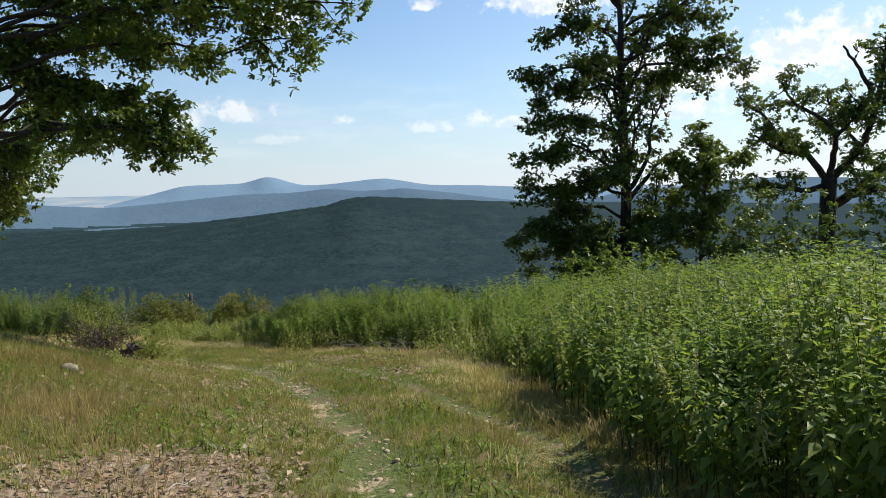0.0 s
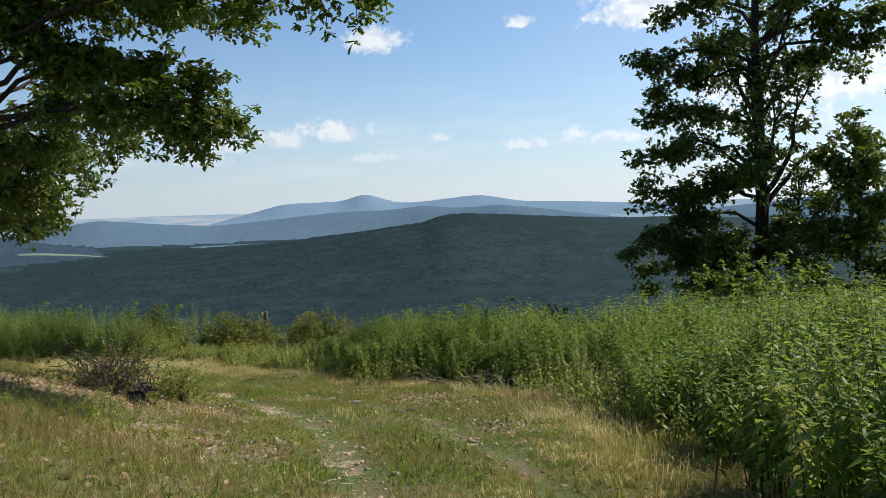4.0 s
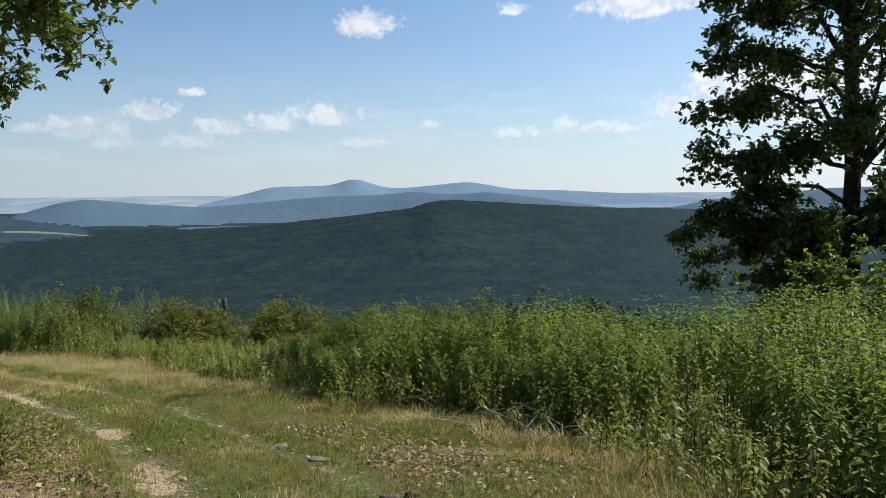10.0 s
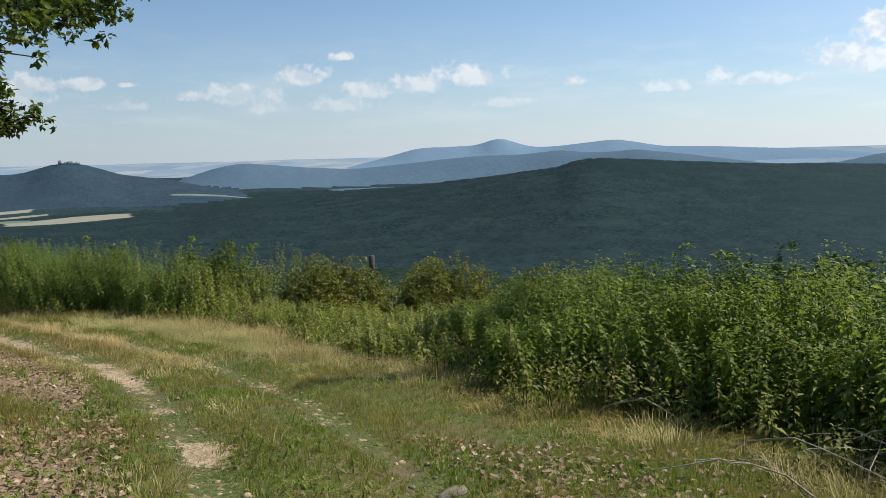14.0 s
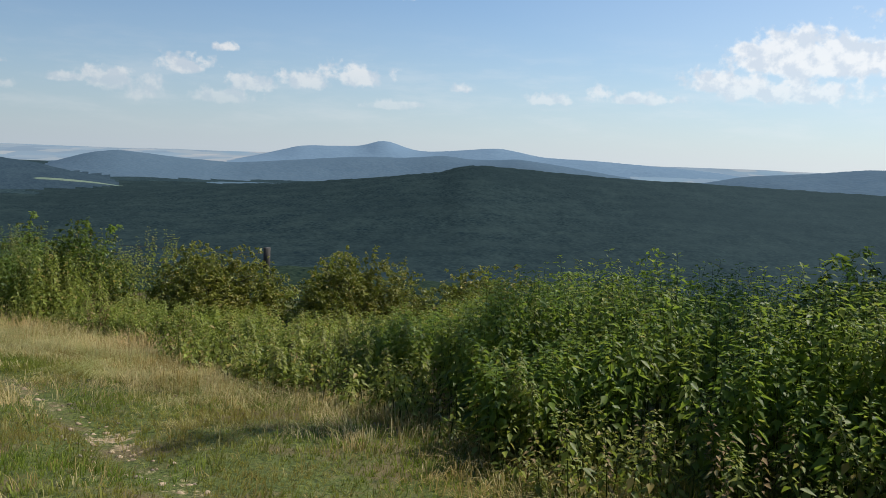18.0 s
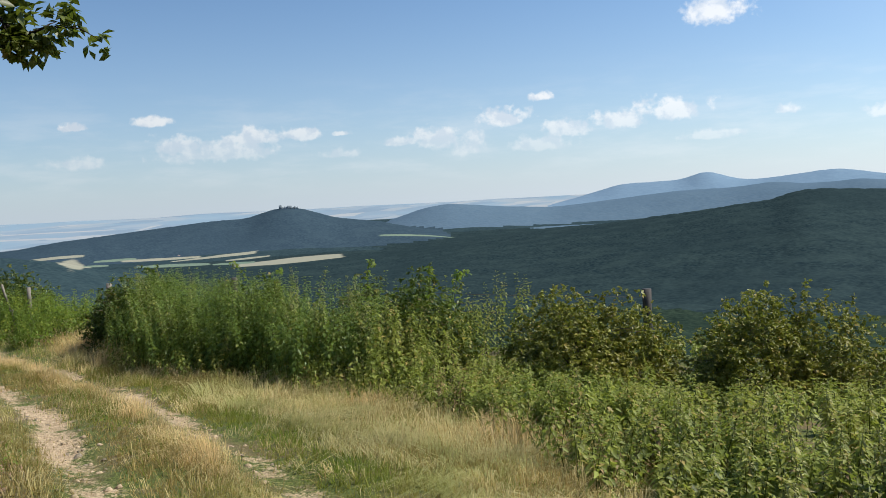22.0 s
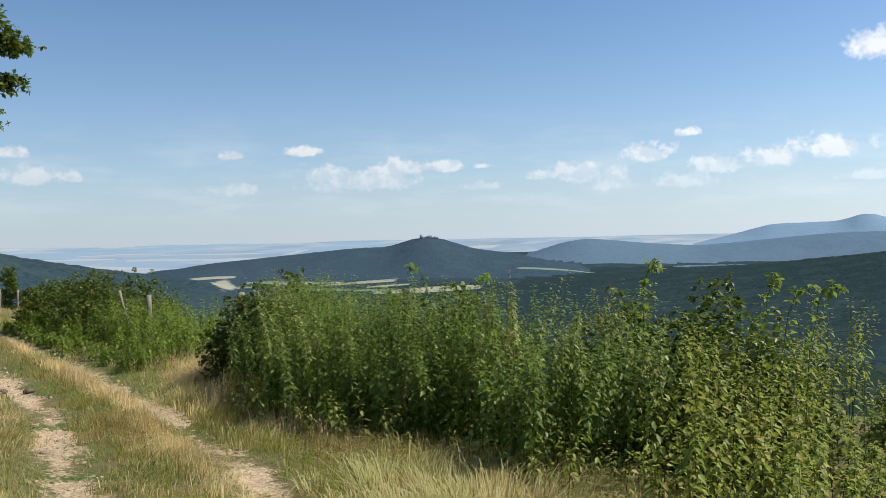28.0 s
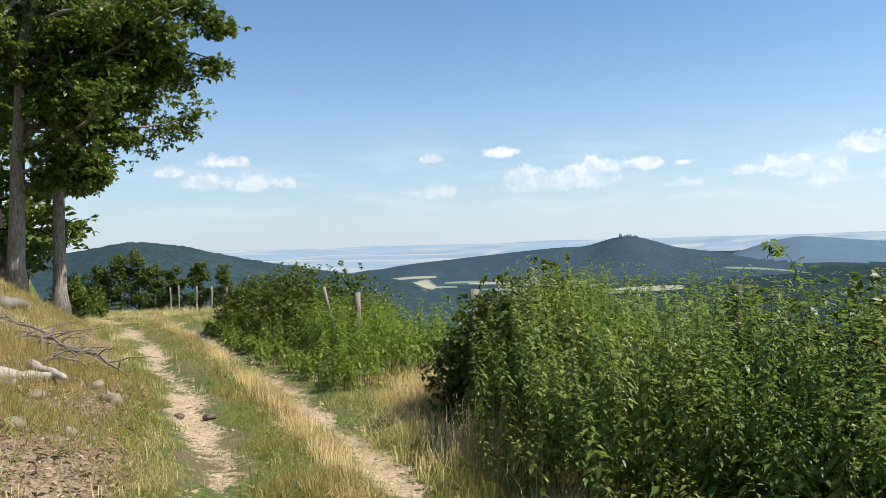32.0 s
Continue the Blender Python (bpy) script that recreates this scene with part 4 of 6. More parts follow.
build_tree("oak_tree", "slender open-crowned oak standing among nettles, dark against the sky", (7.2, 34.0), 17, 0.27, 103, 34, lambda f: 4.3 - 1.2 * abs(f - 0.35), 0.06, leaf=0.165, per=24, spread=0.27, oak=False, sub=7, rise=0.55, lift=0.0,
           aims=[(5.2, 31.6, -0.6), (8.6, 32.0, -0.3), (4.4, 33.0, 1.2), (6.2, 31.0, 1.8), (3.6, 34.2, 0.2), (7.4, 30.8, -1.0), (11.0, 31.6, 5.7), (10.6, 32.0, 6.4), (10.4, 33.4, 7.6), (10.6, 33.4, 10.0), (4.0, 34.8, 7.4), (3.7, 34.6, 4.9), (9.7, 33.4, 5.2), (3.9, 34.2, 9.0), (3.0, 33.4, 1.2), (3.2, 32.8, 2.4), (3.3, 33.6, 5.6), (3.4, 33.0, 3.6), (2.7, 33.4, -0.75), (3.2, 34.4, -1.7), (4.4, 32.8, -1.9), (5.4, 32.2, -1.2)])
build_tree("young_oak", "light green young oak leaning out beside the slender oak", (9.6, 32.8), 6.8, 0.1, 108, 18, lambda f: 2.6 - 1.1 * f, 0.12, (0.05, 0.0), leaf=0.19, per=21, spread=0.24, oak=False, sub=6, mat=M_OAK_LIT)
build_gnarled_oak()
build_tree("oak_tree", "tall sunlit oak on the track bank, its trunk coloured pale as if in sun", (-47.7, 36.4), 16, 0.31, 105, 36, lambda f: 8.0 - 4.2 * f, 0.3, (0.09, 0.09), favour=(25, 0.5), leaf=0.2, per=26, spread=0.36, oak=False, sub=8, mat=M_OAK_LIT, bark=M_BARK_LIT,
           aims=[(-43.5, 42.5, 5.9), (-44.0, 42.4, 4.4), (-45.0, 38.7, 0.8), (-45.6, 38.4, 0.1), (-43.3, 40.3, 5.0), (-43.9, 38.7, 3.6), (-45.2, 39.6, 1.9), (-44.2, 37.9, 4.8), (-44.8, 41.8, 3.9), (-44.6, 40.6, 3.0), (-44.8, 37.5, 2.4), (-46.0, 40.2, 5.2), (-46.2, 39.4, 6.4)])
build_tree("oak_tree", "second oak on the track bank, its trunk coloured pale as if in sun", (-48.6, 38.1), 14, 0.27, 116, 32, lambda f: 7.6 - 4.0 * f, 0.42, favour=(22, 0.55), leaf=0.2, per=26, spread=0.36, oak=False, sub=8, mat=M_OAK_LIT, bark=M_BARK_LIT)
for _i, (_x, _y, _h, _s) in enumerate([(-53, 35.5, 12, 5), (-57, 38.0, 11, 4.5), (-52.5, 31.5, 13, 5), (-60, 35, 12, 5), (-63, 38.5, 9, 4)]):
    build_tree("woodland_tree", "leafy woodland tree behind the oaks on the bank", (_x, _y), _h, 0.2, 120 + _i, 18, (lambda r: lambda f: r - 0.6 * r * f)(_s), 0.08, leaf=0.34, per=14, spread=0.45, oak=False, sub=6, group="trees of the wood edge", mat=M_OAK_LIT)
for _i, (_a, _r, _h) in enumerate([(-72.3, 62, 2.8), (-71.3, 61, 3.7), (-70.2, 61, 4.0), (-69.3, 60, 3.2), (-68.1, 58, 3.0), (-66.5, 57, 3.6), (-64.9, 56, 3.4), (-63.6, 56, 2.4)]):
    build_tree("young_tree", "young tree on the falling slope behind the fence", (-15.5 + _r * math.sin(radians(_a)), 29 + _r * math.cos(radians(_a))), _h, 0.07, 140 + _i, 16, lambda f: 1.35 - 0.8 * f, 0.06, leaf=0.15, per=14, spread=0.24,
               oak=False, sub=5, group="young trees behind the fence", mat=M_OAK)


# ---- shrubs ----
def build_shrub(name, label, base, size, height, seed, mat, leaves, leaf=0.07, category="shrub", stems=16, group="", thick=0.012):
    """A bushy mound: arching stems, leaves in sprays near the outside."""
    rng = np.random.default_rng(seed)
    z0 = ground_at(base[0], base[1])[0] - 0.03
    top = thing(name, label, category, (base[0], base[1], z0), group)
    wood, crown, shoots = Heap(), Heap(), []
    for _ in range(stems):
        a = rng.uniform(0, 2 * np.pi)
        out = rng.uniform(0.2, 1.05)
        t = np.linspace(0, 1, 6)[:, None]
        tip = np.array([math.cos(a) * size[0] * out, math.sin(a) * size[1] * out, height * rng.uniform(0.55, 1.06) * math.sqrt(max(0.05, 1.15 - out * out))])
        bend = np.array([tip[0] * 0.4, tip[1] * 0.4, tip[2] * 1.1])
        arc = 2 * t * (1 - t) * bend + t * t * tip
        tube(wood, arc, np.linspace(thick, thick / 3, 6), 4)
        shoots.extend(arc[i] * (1 - w) + arc[i + 1] * w for i in (1, 2, 3, 4) for w in (0.15, 0.4, 0.65, 0.9))
    k = leaves // 14
    u = rng.normal(0, 1, (k, 3))
    u[:, 2] = np.abs(u[:, 2])
    u /= np.linalg.norm(u, axis=1, keepdims=True)
    lump = 1 + 0.22 * np.sin(3 * np.arctan2(u[:, 1], u[:, 0]) + seed) + rng.normal(0, 0.05, k)
    c = u * (rng.uniform(0.45, 1, (k, 1)) ** 0.45) * lump[:, None] * np.array([size[0], size[1], height])
    leaf_cloud(crown, rng, c, (0.11, 0.11, 0.09), 14, leaf, (PLAIN_LEAF, PLAIN_LOOPS, PLAIN_SIZES))
    leaf_cloud(crown, rng, np.array(shoots), (0.03, 0.03, 0.02), 4, leaf * 0.9, (PLAIN_LEAF, PLAIN_LOOPS, PLAIN_SIZES), 4)
    tagged(part("stem", wood, M_TWIG, top), kind="stuff")
    tagged(part("foliage", crown, mat, top), kind="stuff")
    return top


build_shrub("rose_bush", "rounded yellowing wild rose bush against the fence", (-11.9, 36.1), (1.55, 1.15), 1.5, 201, M_SHRUB_GOLD, 24000, 0.07)
build_shrub("rose_bush", "rounded yellowish wild rose bush beside its twin", (-8.8, 36.4), (1.5, 1.15), 1.42, 202, M_SHRUB_GOLD, 22000, 0.07)
build_shrub("bramble_thicket", "dense dark bramble mound round a leaning post", (-23.1, 36.8), (1.25, 1.0), 1.75, 203, M_SHRUB, 22000, 0.08)
build_shrub("bramble_thicket", "dark bramble overhanging the end of the hedge", (-22.9, 36.0), (0.95, 0.8), 1.65, 217, M_SHRUB, 12000, 0.075)
build_shrub("bramble_thicket", "tall bramble growing out of the nettle hedge", (-19.2, 36.3), (1.3, 1.0), 1.75, 204, M_SHRUB, 9000, 0.1)
build_shrub("bramble_thicket", "green bramble in the middle of the nettle hedge", (-15.4, 36.1), (1.7, 1.2), 1.75, 205, M_SHRUB, 18000, 0.085)
build_shrub("bramble_thicket", "dark bramble mound beyond the gap in the hedge", (-33.5, 39.6), (2.7, 1.5), 1.6, 206, M_SHRUB, 24000, 0.085)
build_shrub("bramble_thicket", "low dark bramble beside the track", (-37.0, 40.2), (1.9, 1.3), 1.35, 207, M_SHRUB, 15000, 0.085)
build_shrub("elder_bush", "pale green elder bush under the slender oak", (5.6, 27.5), (2.6, 2.0), 2.5, 208, M_NETTLE, 16000, 0.13)
build_shrub("elder_bush", "dark green bush under the gnarled oak", (12.6, 33.0), (3.4, 1.8), 4.9, 209, M_OAK_LIT, 11000, 0.17)
build_shrub("elder_bush", "dark green bush beside the gnarled oak", (18.6, 34.6), (2.6, 1.8), 4.8, 213, M_OAK_LIT, 8000, 0.17)
build_shrub("elder_bush", "bright green elder bush rising out of the nettles", (-3.4, 31.5), (1.8, 1.3), 1.45, 214, M_NETTLE, 9000, 0.1)
build_shrub("elder_bush", "dark leafy elder bush at the back of the nettles", (0.2, 31.2), (1.8, 1.4), 1.6, 215, M_SHRUB, 9000, 0.12)
build_shrub("bramble_thicket", "low yellow-green bramble along the fence", (-5.9, 36.4), (1.5, 1.0), 1.3, 216, M_SHRUB_GOLD, 8000, 0.09)
build_shrub("bramble_thicket", "dark bramble with arching shoots at the back of the nettles", (-0.7, 27.6), (1.6, 1.3), 1.65, 218, M_SHRUB, 12000, 0.1, stems=40)
build_shrub("wood_edge_bush", "sunlit green bush at the foot of the bank oaks", (-52, 39.6), (1.3, 1.1), 1.6, 210, M_OAK_LIT, 7000, 0.16)
build_shrub("wood_edge_bush", "low green bush at the end of the fence", (-57, 41.0), (1.4, 1.0), 1.0, 211, M_SHRUB, 5000, 0.16)

def bramble_cane(tip, foot, seed):
    """One long bramble shoot that arches out of the thicket, with leaves in threes."""
    rng = np.random.default_rng(seed)
    z0 = ground_at(*foot)[0]
    top = thing("bramble_shoot", "single arching bramble shoot rising out of the hedge", "shoot", (foot[0], foot[1], z0), "bramble shoots")
    end = np.array(tip) - np.array([foot[0], foot[1], z0])
    t = np.linspace(0, 1, 14)[:, None]
    line = 2 * t * (1 - t) * np.array([end[0] * 0.25, end[1] * 0.25, end[2] * 1.15]) + t * t * end
    line[2:-1] += rng.normal(0, 0.012, (11, 3))
    cane, leaves = Heap(), Heap()
    tube(cane, line, np.linspace(0.006, 0.002, 14), 5)
    at = np.repeat(line[4:], 2, axis=0) + rng.normal(0, 0.025, (20, 3))
    leaf_cloud(leaves, rng, at, (0.02, 0.02, 0.015), 3, 0.085, (PLAIN_LEAF, PLAIN_LOOPS, PLAIN_SIZES), 3)
    part("cane", cane, M_STEM, top)
    part("foliage", leaves, M_NETTLE, top)


bramble_cane((-2.25, 25.6, -1.44), (-1.7, 26.1), 701)
bramble_cane((-0.94, 28.57, -1.62), (-1.5, 28.1), 702)
bramble_cane((-2.4, 35.9, -2.45), (-3.0, 35.7), 703)
bramble_cane((-15.2, 34.7, -2.2), (-15.6, 35.1), 704)
bramble_cane((-13.46, 34.72, -2.4), (-13.9, 35.0), 705)
bramble_cane((-17.66, 35.28, -2.4), (-18.2, 35.5), 706)
bramble_cane((-19.48, 35.89, -2.34), (-19.2, 36.2), 707)
bramble_cane((-14.0, 34.6, -2.36), (-14.3, 35.1), 708)
bramble_cane((-14.0, 36.0, -2.5), (-14.5, 36.1), 709)


# ---- nettles ----
BLADE, BLADE_LOOPS, BLADE_SIZES = [(0, 0, 0), (0.36, 0.26, 0.07), (1, 0, -0.16), (0.36, -0.26, 0.07)], [0, 2, 1, 0, 3, 2], [3, 3]
TASSEL, TASSEL_LOOPS, TASSEL_SIZES = [(0, 0.04, 0), (0.6, 0.05, -0.2), (1, 0, -0.95), (0.55, -0.05, -0.3), (0, -0.04, 0)], [0, 4, 3, 1, 1, 3, 2], [4, 3]


def nettles(name, label, places, heights, mat, seed, leaf=0.115, pairs=8, lean=0.12, start=0.22, flowers=False):
    """Upright herbs with drooping leaves in crossed pairs, smaller ones in their axils; many plants, one mesh."""
    rng = np.random.default_rng(seed)
    k = len(places)
    z = ground_at(places[:, 0], places[:, 1])
    foot = np.column_stack([places, z - 0.02])
    tip = rng.normal(0, lean, (k, 2)) * heights[:, None]
    stems, leaves, tassels = Heap(), Heap(), Heap()
    ts = np.array([0, 0.5, 1.0])
    for f in range(2):
        a = f * np.pi / 2
        w = 0.005 * np.array([math.cos(a), math.sin(a), 0])
        pts = foot[:, None] + np.concatenate([tip[:, None] * (ts[None, :, None] ** 1.6), (heights[:, None] * ts)[:, :, None]], -1)
        v = np.stack([pts + w * (1.2 - ts)[None, :, None], pts - w * (1.2 - ts)[None, :, None]], 2).reshape(k, 6, 3)
        off = np.arange(k)[:, None] * 6
        stems.add(v, np.array([[0, 1, 3, 2, 2, 3, 5, 4]]) + off, np.tile([4, 4], k))
    yaw0 = rng.uniform(0, np.pi, k)
    for i in range(pairs):
        f = np.clip(start + (1 - start) * (np.clip(i + rng.uniform(-0.25, 0.25, k), 0, pairs) / (pairs - 1)) ** 0.72, 0.1, 1.0)
        grow = (1.12 - 0.62 * np.clip((f - 0.5) / 0.5, 0, 1) ** 1.8) * (0.75 + 0.25 * np.clip(f / 0.45, 0, 1))
        for j in range(4):
            g = np.clip(f + (0.0 if j % 2 == 0 else 0.5 * (1 - start) / pairs), 0.1, 1.0)
            at = foot + np.concatenate([tip * (g[:, None] ** 1.6), (heights * g)[:, None]], -1)
            yaw = yaw0 + i * 1.5707 + (j // 2) * np.pi + (j % 2) * 0.9 + rng.normal(0, 0.28, k)
            size = leaf * grow * (1.0 if j % 2 == 0 else 0.62) * rng.uniform(0.75, 1.2, k)
            rot = turns(yaw, rng.normal(0.42, 0.24, k) - 0.75 * np.clip((g - 0.8) / 0.2, 0, 1), rng.normal(0, 0.25, k))
            out = np.column_stack([np.cos(yaw), np.sin(yaw), 0.35 * np.ones(k)]) * size[:, None] * 0.28
            leaves.many(BLADE, BLADE_LOOPS, BLADE_SIZES, rot, size[:, None] * np.ones((1, 3)), at + out)
            if flowers and i > pairs * 0.35:
                tassels.many(TASSEL, TASSEL_LOOPS, TASSEL_SIZES, turns(yaw + 0.7, rng.normal(0, 0.2, k), 0 * yaw), (0.075 * grow * rng.uniform(0.7, 1.3, k))[:, None] * np.ones((1, 3)), at)
    top = thing(name, label, "nettles", kind="stuff")
    tagged(part("stems", stems, M_STEM, top), kind="stuff")
    tagged(part("leaves", leaves, mat, top), kind="stuff")
    if flowers:
        tagged(part("flowers", tassels, M_TASSEL, top, "pale drooping tassels"), kind="stuff")
    return top


def scatter(box, density, seed):
    rng = np.random.default_rng(seed)
    n = int((box[2] - box[0]) * (box[3] - box[1]) * density)
    return np.column_stack([rng.uniform(box[0], box[2], n), rng.uniform(box[1], box[3], n)])


def tufted(p, cell, seed):
    """Draws points together into tufts."""
    rng = np.random.default_rng(seed)
    j = np.floor(p / cell)
    h = np.sin(j[:, 0] * 12.9898 + j[:, 1] * 78.233) * 43758.5453
    g = np.sin(j[:, 0] * 39.346 + j[:, 1] * 11.135) * 24634.6345
    c = (j + np.column_stack([h - np.floor(h), g - np.floor(g)])) * cell
    return c + (p - c) * rng.uniform(0.15, 1.0, (len(p), 1))


HEDGE_LEN = float(np.sum(np.linalg.norm(np.diff(HEDGE, axis=0), axis=1)))


def hedge_plants(box, density, seed, tall, deep, keep=None):
    """Places and heights inside the hedge: low at its edge, tall within."""
    p = scatter(box, density, seed)
    d, s = aside(HEDGE, p[:, 0], p[:, 1])
    d = d + 0.35 * lattice(p[:, 0], p[:, 1], 1.3, 61)
    ok = (d > 0) & (d < deep) & (lattice(p[:, 0], p[:, 1], 0.8, 66) > -0.5) & (s > 0.5) & (s < HEDGE_LEN - 1.0) & (p[:, 1] < 39.3)
    if keep is not None:
        ok &= keep(p[:, 0], p[:, 1])
    p, d = p[ok], d[ok]
    rng = np.random.default_rng(seed + 1)
    vary = np.clip(rng.normal(0.95, 0.085, len(p)), 0.68, 1.15) * (1 + 0.2 * lattice(p[:, 0], p[:, 1], 1.9, 62) + 0.24 * lattice(p[:, 0], p[:, 1], 0.7, 63))
    h = tall(p[:, 0], p[:, 1]) * np.where((p[:, 0] > -10) & (p[:, 1] > 14), 0.52 + 0.48 * smoothstep(0, 1.8, d), 0.6 + 0.4 * smoothstep(0, 0.9, d)) * np.minimum(vary, 1.1 + rng.normal(0, 0.05, len(p)))
    return 0.5 * p + 0.5 * tufted(p, 0.6, seed + 2), h


def hedge_height(x, y):
    h = 1.5 + 0.27 * smoothstep(-12, -15.5, x) + 0.24 * smoothstep(17, 21, y) * smoothstep(30, 27, y)
    h = h - 0.55 * smoothstep(26, 29, y) * smoothstep(-15, -13, x) * smoothstep(-3.5, -6.5, x)
    return h


def nettle_bed(name, label, box, density, seed, deep, mat, leaf, edge=1.7, keep=None, pairs=12, tall=hedge_height, start=0.25):
    """Full plants along the open edge, tops only behind them."""
    p, h = hedge_plants(box, density, seed, tall, deep, keep)
    d, _ = aside(HEDGE, p[:, 0], p[:, 1])
    near = d < edge
    nettles(name, label, p[near], h[near], mat, seed + 1, leaf, pairs, start=start)
    far = ~near & (np.random.default_rng(seed + 3).uniform(0, 1, len(p)) < 0.66)
    nettles(name, label, p[far], h[far], mat, seed + 2, leaf * 1.1, 8, start=0.38)


def strong(x, y):
    """Where the tall nettles stand; lower weeds elsewhere."""
    return x > -6.2 + 0.7 * lattice(x, y, 1.2, 65) - 0.12 * (y - 26)


nettle_bed("nettle_bed", "dense bed of tall green stinging nettles beside the path", (1, 1.5, 9, 21), 42, 301, 5.5, M_NETTLE, 0.11, pairs=12, start=0.3)
nettle_bed("nettle_bed", "bright green stinging nettles at the bend of the track", (-9, 21, 8, 31), 36, 311, 5.5, M_NETTLE, 0.115, keep=strong, pairs=13, start=0.25)
nettle_bed("weed_bed", "lower yellowish weeds in front of the fence", (-15, 26, 6, 39.3), 26, 321, 7.5, M_NETTLE_PALE, 0.095, pairs=12, keep=lambda x, y: (y > 31) | ~strong(x, y),
           tall=lambda x, y: hedge_height(x, y) * (0.62 + 0.38 * smoothstep(29.5, 33, y)) * (1 - 0.48 * smoothstep(-14.2, -13.0, x) * smoothstep(-6.5, -7.6, x) * smoothstep(31.5, 33.5, y)))
nettle_bed("nettle_hedge", "man-high dark green nettle hedge along the fence", (-25.5, 32, -15, 39.3), 42, 331, 3.4, M_HEDGE, 0.092, start=0.2, pairs=17)
_p, _h = hedge_plants((-18.5, 2, 11, 36), 3.0, 341, lambda x, y: hedge_height(x, y) * np.where((x < -7) & (y > 31.5) & (x > -14), 0.6, 0.98), 3)
_q, _g = hedge_plants((1, 2, 6, 14), 5.0, 346, lambda x, y: hedge_height(x, y) * 1.05, 2.2)
_p, _h = np.vstack([_p, _q]), np.concatenate([_h, _g])
_q, _g = hedge_plants((-25, 32, -15, 39), 4.0, 344, lambda x, y: hedge_height(x, y) * 1.0, 2.6)
_p, _h = np.vstack([_p, _q]), np.concatenate([_h, _g])
nettles("flowering_nettles", "pale seeding nettles standing out of the bed", _p, _h, M_NETTLE_PALE, 342, 0.085, 15, flowers=True)
_p = scatter((-26, 4, 6, 39), 20, 361)
_d, _s = aside(HEDGE, _p[:, 0], _p[:, 1])
_d = _d + 0.3 * lattice(_p[:, 0], _p[:, 1], 0.9, 64)
_p = _p[(_d > -0.3) & (_d < 1.2) & (_s > 1) & (_s < HEDGE_LEN - 0.5) & (_p[:, 1] > 13)]
nettles("undergrowth", "low pale weeds along the foot of the nettles", _p, np.random.default_rng(362).uniform(0.2, 0.75, len(_p)), M_NETTLE_PALE, 363, 0.085, 7, 0.2, 0.1)
_p = scatter((-16, 20, 2, 34), 9, 371)
_d, _s = aside(HEDGE, _p[:, 0], _p[:, 1])
_p = _p[(_d > -0.35) & (_d < 1.0) & (lattice(_p[:, 0], _p[:, 1], 1.4, 67) > 0.0)]
nettles("withered_weeds", "reddish brown withered weeds along the foot of the hedge", _p, np.random.default_rng(372).uniform(0.3, 0.85, len(_p)), M_DRYWEED, 373, 0.06, 8, 0.2, 0.15)
_q = scatter((-39, 35.4, -26.5, 42), 20, 311)
_ln = curve([(-27.4, 36.2), (-31, 36.9), (-38.5, 39.2)])
_d, _s = aside(_ln, _q[:, 0], _q[:, 1])
_ok = (_d > 0) & (_d < 3.2)
_q, _d = _q[_ok], _d[_ok]
nettles("nettle_clump", "clump of nettles and weeds beyond the hedge gap", _q, (0.35 + 0.75 * smoothstep(0, 1.3, _d)) * np.random.default_rng(5).uniform(0.7, 1.2, len(_q)), M_NETTLE, 352, 0.12, 9)

# ---- grass ----
BLADES = [(-0.6, 0, 0), (0.6, 0, 0), (0, 0.45, 1)]


def grass(name, label, p, heights, mat, seed, width=0.007, bend=1.0):
    rng = np.random.default_rng(seed)
    k = len(p)
    at = np.column_stack([p, ground_at(p[:, 0], p[:, 1]) - 0.01])
    rot = turns(rng.uniform(0, 2 * np.pi, k), rng.normal(0, 0.3, k), rng.normal(0, 0.4, k))
    sc = np.column_stack([np.full(k, width) * rng.uniform(0.6, 1.4, k), heights * rng.uniform(0.4, 1.6, k) * bend, heights])
    hp = Heap()
    hp.many(BLADES, [0, 1, 2], [3], rot, sc, at)
    ob = hp.make(name, mat)
    return tagged(ob, label, "grass", kind="stuff")


def track_zone(p):
    d, s = aside(RUT, p[:, 0], p[:, 1])
    hd, hs = aside(HEDGE, p[:, 0], p[:, 1])
    return d, s, hd


_rng = np.random.default_rng(77)
_p = np.vstack([scatter((-9, 2.2, 2.6, 13), 1500, 401), scatter((-11, 13, 2, 22), 1100, 404), scatter((-22, 20, -1, 36), 1250, 402), scatter((-45, 29, -20, 42), 300, 403), scatter((-33, 28, -21, 35), 500, 405)])
_d, _s, _hd = track_zone(_p)
_n = lattice(_p[:, 0], _p[:, 1], 1.9, 71)
_n2 = lattice(_p[:, 0], _p[:, 1], 0.7, 72)
_late = smoothstep(40, 46, _s)
_rut = np.minimum(np.abs(_d) / (0.22 + 0.12 * _late), np.abs(_d - 1.55) / (0.1 + 0.16 * _late))
_open = (_hd < 0.9) | (_s > 62)
_bare = smoothstep(-0.6, -1.2, _d) * np.clip(1.0 * smoothstep(-0.15, 0.3, _n) + 0.1 * _late * smoothstep(-4.5, -3.5, _d), 0, 1)
_patch = smoothstep(-0.6, -0.9, _d + 0.2 * _n2) * smoothstep(-3.4, -2.6, _d + 0.4 * _n) * smoothstep(38.5, 41, _s) * smoothstep(58, 55.5, _s + 1.5 * _n)
_keep = _open & (_rng.uniform(0, 1, len(_p)) > 0.88 * _patch) & (_rng.uniform(0, 1, len(_p)) < np.clip(_rut - 0.5 + 0.35 * _n2, 0.04, 1)) & (_rng.uniform(0, 1, len(_p)) > (0.8 - 0.5 * _late) * _bare)
